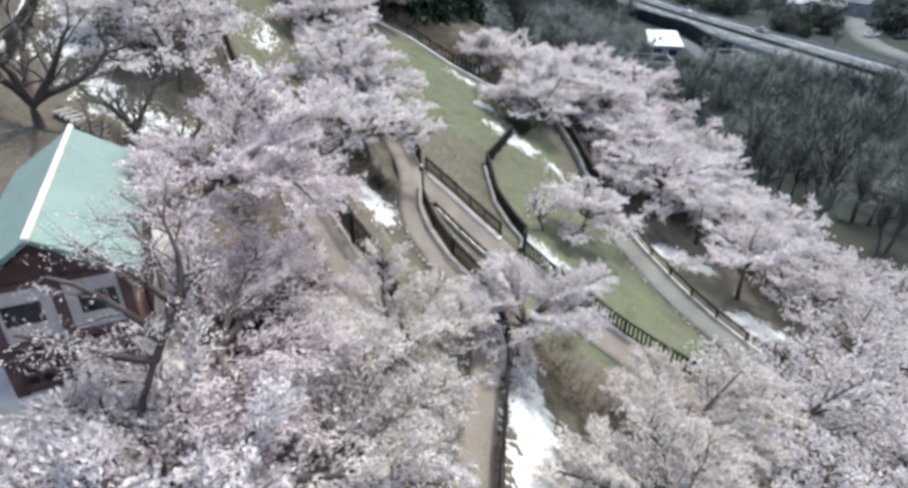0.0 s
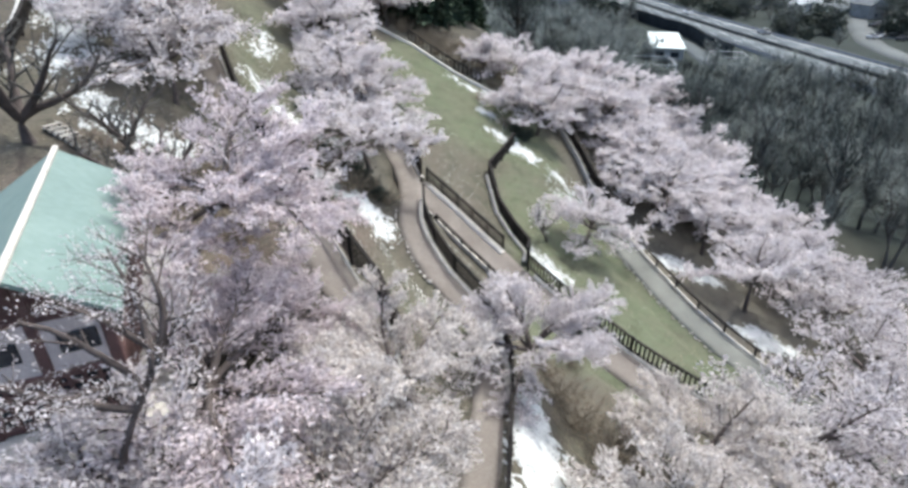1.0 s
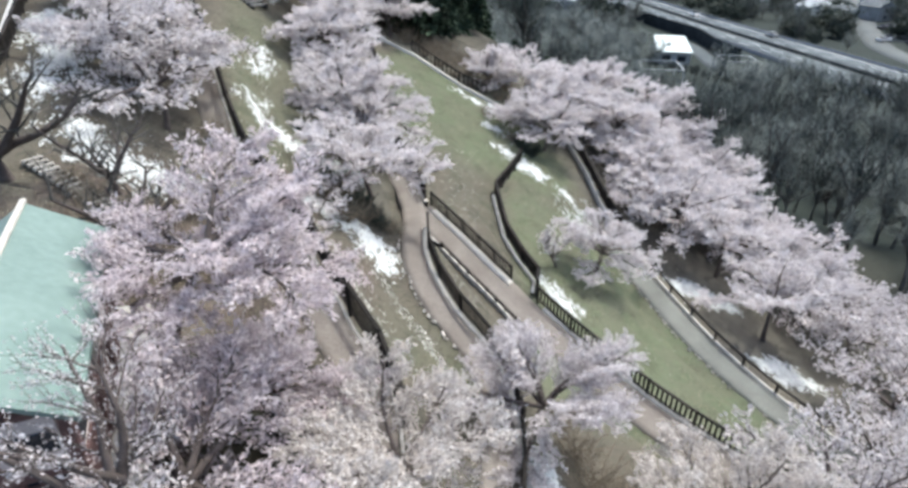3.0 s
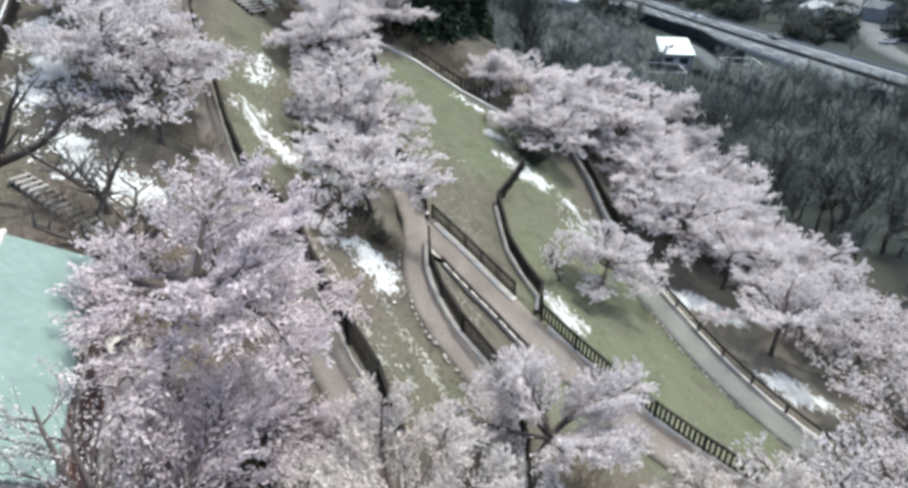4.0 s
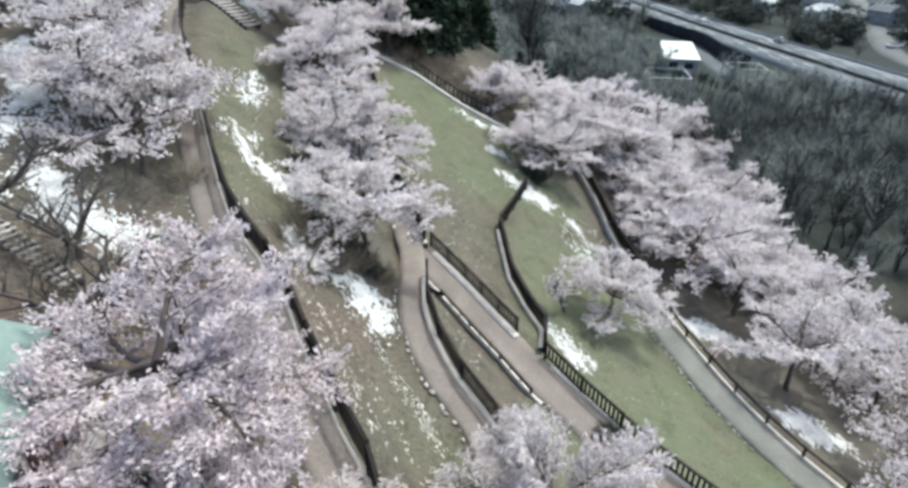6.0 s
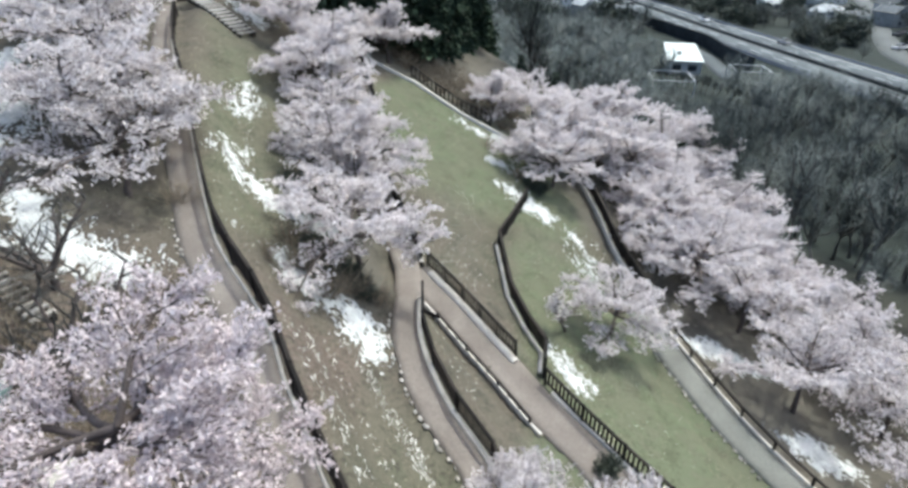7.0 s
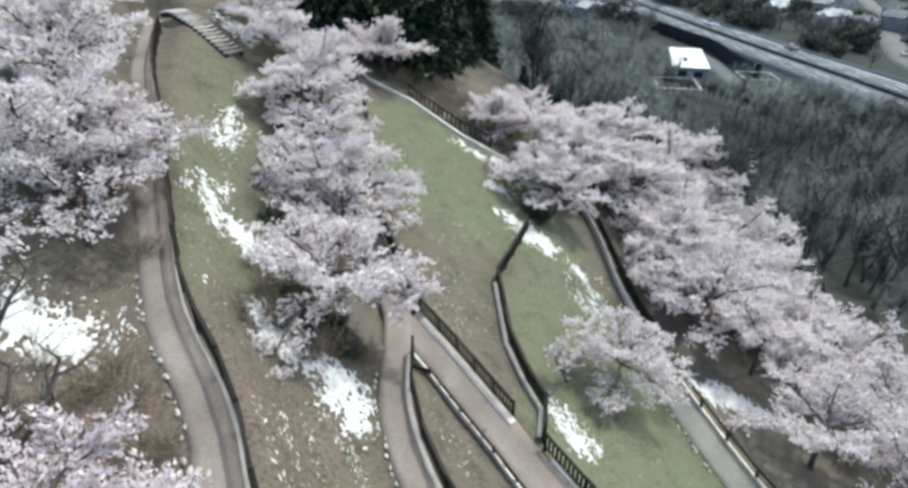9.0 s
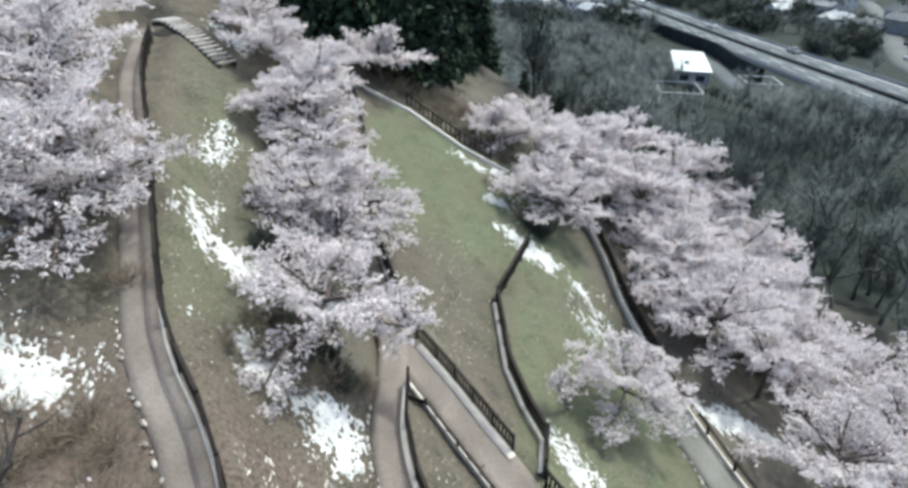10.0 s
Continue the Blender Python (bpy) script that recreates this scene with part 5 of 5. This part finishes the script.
# ---- tufts of dry grass ----
def build_tufts(label, seed, count, lo, hi):
    rng = np.random.RandomState(seed)
    x, y = rng.uniform(lo[0], hi[0], count), rng.uniform(lo[1], hi[1], count)
    far = np.min([nearest(line[::2], x, y)[0] - half for line, half, _ in PATHS], axis=0)
    keep = (far > 0.12) & (fbm(x * 0.5, y * 0.5, seed) > rng.uniform(0.25, 0.65, count))
    x, y = x[keep], y[keep]
    n = len(x)
    z = height(x, y) + 0.01
    V, F = [], []
    for k in range(4):
        a, s = rng.uniform(0, 6.28, n), rng.uniform(0.02, 0.055, n)
        dx, dy = np.cos(a), np.sin(a)
        ox, oy = x + rng.normal(0, 0.05, n), y + rng.normal(0, 0.05, n)
        w = 0.35 * s
        V.append(np.stack([np.stack([ox - dy * w, oy + dx * w, z], -1), np.stack([ox + dy * w, oy - dx * w, z], -1), np.stack([ox + dx * s * 0.8, oy + dy * s * 0.8, z + s], -1)], 1).reshape(-1, 3))
    v = np.concatenate(V)
    f = np.arange(len(v)).reshape(-1, 3)
    tagged(new("grass_tufts", mesh_arrays("grass_tufts", v, f, TUFT)), label, "grass", kind="stuff")


build_tufts("dry tufts of grass on the upper bank", 31, 5000, (-16, 10), (-1, 46))
build_tufts("dry tufts of grass on the lawns", 32, 6000, (-1, 12), (14, 50))

# ---- the valley: highway, sheds, houses ----
ROAD = dense([(48.0, 430.0, VALLEY), (57.6, 300.0, VALLEY), (66.0, 192.0, VALLEY), (71.0, 144.0, VALLEY), (74.2, 112.0, VALLEY), (80.0, 60.0, VALLEY), (92.0, -40.0, VALLEY)], 4.0)


def road_strip(name, line, lo, hi, top, mat, label, category="road"):
    t = np.gradient(line[:, :2], axis=0)
    t /= np.linalg.norm(t, axis=1)[:, None]
    side = np.stack([-t[:, 1], t[:, 0]], -1)
    prof = [(lo, -0.6), (lo, top), ((lo + hi) / 2, top + 0.02), (hi, top), (hi, -0.6)]
    n = len(line)
    verts = np.zeros((n, 5, 3))
    for k, (w, h) in enumerate(prof):
        verts[:, k, :2] = line[:, :2] + side * w
        verts[:, k, 2] = line[:, 2] + h
    i = np.arange(n * 5).reshape(n, 5)
    quads = np.stack([i[:-1, :-1], i[:-1, 1:], i[1:, 1:], i[1:, :-1]], -1).reshape(-1, 4)
    return tagged(new(name, mesh_arrays(name, verts.reshape(-1, 3), quads, mat)), label, category, kind="structure")


road_strip("road_near", ROAD, 0.0, 8.4, 0.5, ASPHALT, "grey near carriageway of the highway in the valley")
road_strip("road_far", ROAD, 9.8, 18.0, 0.5, ASPHALT, "grey far carriageway of the highway in the valley")
road_strip("median", ROAD, 8.8, 9.5, 0.95, STEELDARK, "dark barrier between the carriageways", "barrier")
road_strip("verge_line", ROAD, 0.4, 0.85, 0.53, PAINT, "white edge line of the highway", "road marking")
road_strip("verge_line", ROAD, 17.1, 17.5, 0.53, PAINT, "white edge line of the highway", "road marking")
road_strip("guard_rail", ROAD, -0.45, -0.3, 1.0, METAL, "pale steel guard rail along the highway", "guard rail")
road_strip("guard_rail", ROAD, 18.3, 18.5, 1.1, METAL, "pale steel guard rail along the highway", "guard rail")


def lane_dashes():
    t = np.gradient(ROAD[:, :2], axis=0)
    t /= np.linalg.norm(t, axis=1)[:, None]
    side = np.stack([-t[:, 1], t[:, 0]], -1)
    dash = box_mesh("lane_dash", PAINT, 0.02)
    root = new("lane_markings")
    root.location = (ROAD[0][0], ROAD[0][1], VALLEY)
    tagged(root, "white broken lane lines on the highway", "road marking", kind="structure")
    for k in range(8, len(ROAD) - 1, 3):
        for w in (3.0, 5.8, 12.6, 15.2):
            p = ROAD[k] + np.array([*(side[k] * w), 0.53]) - np.array(root.location)
            q = p + np.array([*(t[k] * 5.0), 0])
            part_mesh("lane_dash", dash, root, beam_matrix(p, q, 0.2, 0.04))


lane_dashes()


def car_template():
    root = new("car")
    bm = bmesh.new()
    add_box(bm, (-2.1, -0.88, 0.35), (2.1, 0.88, 0.95), 0.14)
    body = part("body", bm, CARPAINT, root)
    bm = bmesh.new()
    add_box(bm, (-1.2, -0.76, 0.9), (1.0, 0.76, 1.45), 0.2)
    part("cabin", bm, DARKGLASS, root, "dark glazed cabin")
    for x in (-1.3, 1.3):
        for y in (-0.85, 0.85):
            bm = bmesh.new()
            bmesh.ops.create_cone(bm, cap_ends=True, segments=12, radius1=0.33, radius2=0.33, depth=0.22, matrix=Matrix.Translation((x, y, 0.33)) @ Matrix.Rotation(radians(90), 4, "X"))
            part("wheel", bm, RUBBER, root)
    return root


CAR = car_template()
rng = random.Random(21)
tangent = np.gradient(ROAD[:, :2], axis=0)
for k, w in ((52, 14.0), (40, 4.4), (35, 14.0), (63, 16.4)):
    d = tangent[k] / np.linalg.norm(tangent[k])
    p = ROAD[k][:2] + np.array([-d[1], d[0]]) * w
    tagged(copy_thing(CAR, Matrix.Translation((*p, VALLEY + 0.52)) @ Matrix.Rotation(math.atan2(d[1], d[0]), 4, "Z")), "car on the highway in the valley", "car", "cars on the highway")
for x, y, turn in ((112, 168, 20), (115, 171, 22), (118, 165, 25), (121, 174, 80), (126, 190, 10), (129, 192, 12), (22, 232, 40), (25, 236, 42), (28, 233, 38), (31, 239, 45)):
    tagged(copy_thing(CAR, Matrix.Translation((x, y, VALLEY + 0.02)) @ Matrix.Rotation(radians(turn), 4, "Z")), "parked car among the houses of the valley", "car", "parked cars")
drop(CAR)


def build_shed():
    """The flat white-roofed hall below the wood, with a dark annexe and a framed yard."""
    root = new("hall")
    root.matrix_basis = Matrix.Translation((49.0, 148.0, VALLEY)) @ Matrix.Rotation(radians(-14), 4, "Z")
    tagged(root, "low hall with a bright white sheet roof", "hall")
    bm = bmesh.new()
    add_box(bm, (-3.5, -11.2, -0.5), (3.5, 11.2, 2.6))
    part("wall", bm, WALLPAINT, root)
    bm = bmesh.new()
    add_box(bm, (-3.8, -11.8, 2.6), (3.8, 11.8, 2.95), 0.1)
    roof = part("roof", bm, WHITEROOF, root, "bright white sheet roof")
    bm = bmesh.new()
    add_box(bm, (-1.4, -4.2, 2.95), (-0.6, -3.2, 3.5), 0.05)
    part("vent", bm, METAL, roof)
    for y in (-7, -3.5, 0, 3.5, 7):
        bm = bmesh.new()
        add_box(bm, (-3.56, y - 0.9, 1.0), (-3.46, y + 0.9, 2.0), 0.02)
        part("window", bm, DARKGLASS, root)
    for x in (-1.6, 1.6):
        bm = bmesh.new()
        add_box(bm, (x - 0.9, -11.26, 0.8), (x + 0.9, -11.16, 2.0), 0.02)
        part("window", bm, DARKGLASS, root)


build_shed()
build_strip("embankment_wall", dense([(52.2, 262, VALLEY), (55.5, 224, VALLEY), (59.6, 190, VALLEY), (62.6, 171, VALLEY), (61.2, 153, VALLEY), (61.5, 139, VALLEY)], 2.0), 0.35, 3.2, STEELDARK, "tall dark retaining wall below the highway", "wall")
road_strip("yard", dense([(57.5, 172, VALLEY), (58.2, 158, VALLEY), (56.6, 146, VALLEY), (55.2, 133, VALLEY)], 2.0), -2.2, 2.2, 0.06, ASPHALT, "grey paved yard beside the white-roofed hall", "yard")
STREET = dense([(190, 330, VALLEY), (166, 276, VALLEY), (138, 222, VALLEY), (114, 176, VALLEY), (104, 150, VALLEY), (98, 100, VALLEY)], 4.0)
road_strip("street", STREET, -3.2, 3.2, 0.08, STREETGREY, "pale street between the houses of the valley")
road_strip("side_street", dense([(112, 172, VALLEY), (150, 160, VALLEY), (220, 150, VALLEY)], 4.0), -2.6, 2.6, 0.06, STREETGREY, "pale side street between the houses of the valley")


def house_template(seed, w, d, h, roof_h, hip):
    root = new("house")
    rng = random.Random(seed)
    bm = bmesh.new()
    add_box(bm, (-w / 2, -d / 2, -0.5), (w / 2, d / 2, h))
    wall = part("wall", bm, WALLPAINT, root)
    bm = bmesh.new()
    o = 0.5
    e = [bm.verts.new(p) for p in ((-w / 2 - o, -d / 2 - o, h), (w / 2 + o, -d / 2 - o, h), (w / 2 + o, d / 2 + o, h), (-w / 2 - o, d / 2 + o, h))]
    r = [bm.verts.new((-w / 2 - o + hip, 0, h + roof_h)), bm.verts.new((w / 2 + o - hip, 0, h + roof_h))]
    for f in ((e[0], e[1], r[1], r[0]), (e[2], e[3], r[0], r[1]), (e[1], e[2], r[1]), (e[3], e[0], r[0]), (e[3], e[2], e[1], e[0])):
        bm.faces.new(f)
    roof = part("roof", bm, GREYROOF, root)
    bm = bmesh.new()
    add_box(bm, (w * 0.2, -0.4, h + roof_h * 0.4), (w * 0.2 + 0.8, 0.4, h + roof_h + 0.7), 0.04)
    part("chimney", bm, CONCRETE, roof)
    for z in (1.0, 3.8)[: 2 if h > 4.5 else 1]:
        for k in range(3):
            x = -w / 2 + w * (k + 0.5) / 3
            bm = bmesh.new()
            add_box(bm, (x - 0.6, -d / 2 - 0.06, z), (x + 0.6, -d / 2 + 0.04, z + 1.2), 0.02)
            part("window", bm, DARKGLASS, root)
        bm = bmesh.new()
        add_box(bm, (-w / 2 - 0.06, -0.7, z), (-w / 2 + 0.04, 0.7, z + 1.2), 0.02)
        part("window", bm, DARKGLASS, root)
    return root


HOUSES = [house_template(1, 11, 8, 5.6, 2.6, 0.1), house_template(2, 13, 9, 3.2, 2.6, 3.0), house_template(3, 16, 10, 6.0, 1.6, 0.4)]
rng = random.Random(33)
spots = [(37, 252, 0), (46, 240, 1), (28, 248, 1), (40, 230, 0), (51, 224, 1), (20, 262, 2), (47, 262, 2), (10, 250, 0), (30, 275, 1),
         (110, 240, 0), (124, 226, 1), (118, 205, 2), (136, 212, 0), (131, 180, 1), (144, 190, 2), (120, 155, 0), (137, 160, 2), (152, 168, 0), (112, 262, 1), (130, 250, 2), (150, 235, 0), (165, 215, 1), (158, 195, 2), (170, 245, 0), (128, 280, 1), (150, 275, 2), (104, 290, 0), (180, 180, 1), (172, 160, 0), (190, 220, 2), (205, 250, 1), (190, 280, 0), (120, 310, 1), (150, 315, 0), (185, 320, 2), (215, 300, 1)]
for x, y, k in spots:
    tagged(copy_thing(HOUSES[k], Matrix.Translation((x, y, VALLEY)) @ Matrix.Rotation(radians(rng.choice((10, 25, 100, 115)) + rng.uniform(-8, 8)), 4, "Z") @ Matrix.Scale(rng.uniform(0.68, 0.85), 4)), "house with a grey tiled roof in the valley", "house", "houses in the valley")
for h in HOUSES:
    drop(h)

# greenery of the valley: round evergreens and bare trees along the streets and the highway
GARDEN = [tree_template("valley_tree", grow(90 + k, 0.5, 8, 2.8, 0.8, 8, 6, twig_len=0.7, thick=0.2), BARK, LEAVES, "foliage", 0.42, 0.2, 0.3, k, sides=(5, 3, 3, 1), petals=2) for k in range(2)]
GARDEN.append(tree_template("valley_tree", grow(95, 1.2, 8, 3.0, 1.0, 8, 7, droop=0.0, twig_len=0.9, thick=0.16, fine=0.2), GREYBARK, None, "", 0, 0, 0, 0, sides=(5, 3, 1, 1), twig_mat=TWIGS))
rng = random.Random(77)
made = 0
for k in range(1700):
    x, y = rng.uniform(0, 175), rng.uniform(140, 295)
    edge = np.interp(y, ROAD[::-1, 1], ROAD[::-1, 0])
    if edge - 7 < x < edge + 20.5 or (36 < x < 58 and 120 < y < 165) or (x < edge and y < 150 and x > 30) or (53 < x < edge and y < 185):
        continue
    if abs(x - np.interp(y, STREET[::-1, 1], STREET[::-1, 0])) < 8:
        continue
    if min((x - a) ** 2 + (y - b) ** 2 for a, b, _ in spots) < 42:
        continue
    if made >= 400:
        break
    made += 1
    kind = GARDEN[(0, 2, 1, 2, 2)[k % 5]]
    m = Matrix.Translation((x, y, VALLEY)) @ Matrix.Rotation(rng.uniform(0, 6), 4, "Z") @ Matrix.Diagonal((rng.uniform(0.9, 1.5), rng.uniform(0.9, 1.5), rng.uniform(0.9, 1.4), 1)) @ Matrix.Scale(rng.choice((0.6, 0.8, 1.0, 1.25, 1.5)), 4)
    tagged(copy_thing(kind, m), "leafless grey tree in the valley" if kind is GARDEN[2] else "dark evergreen tree in the valley", "tree", "trees of the valley")
for r in GARDEN:
    drop(r)


# ---- light frames beside the hall ----
FRAMEBAR = box_mesh("bar", PAINT, 0.05)


def build_frame(x, y, w, d, h, turn):
    """An open frame of thin pale bars, like a bare greenhouse."""
    root = new("open_frame")
    root.matrix_basis = Matrix.Translation((x, y, VALLEY)) @ Matrix.Rotation(radians(turn), 4, "Z")
    tagged(root, "open frame of thin pale bars beside the wood", "frame")
    corner = [(-w / 2, -d / 2), (w / 2, -d / 2), (w / 2, d / 2), (-w / 2, d / 2)]
    for k in range(4):
        a, b = corner[k], corner[(k + 1) % 4]
        part_mesh("bar", FRAMEBAR, root, beam_matrix((*a, h), (*b, h), 0.16, 0.16))
        part_mesh("bar", FRAMEBAR, root, beam_matrix((*a, 0), (*a, h), 0.14, 0.14))


build_frame(38.6, 122.0, 7.6, 9.0, 3.0, -8)
build_frame(57.6, 131.0, 6.6, 7.0, 2.6, -8)
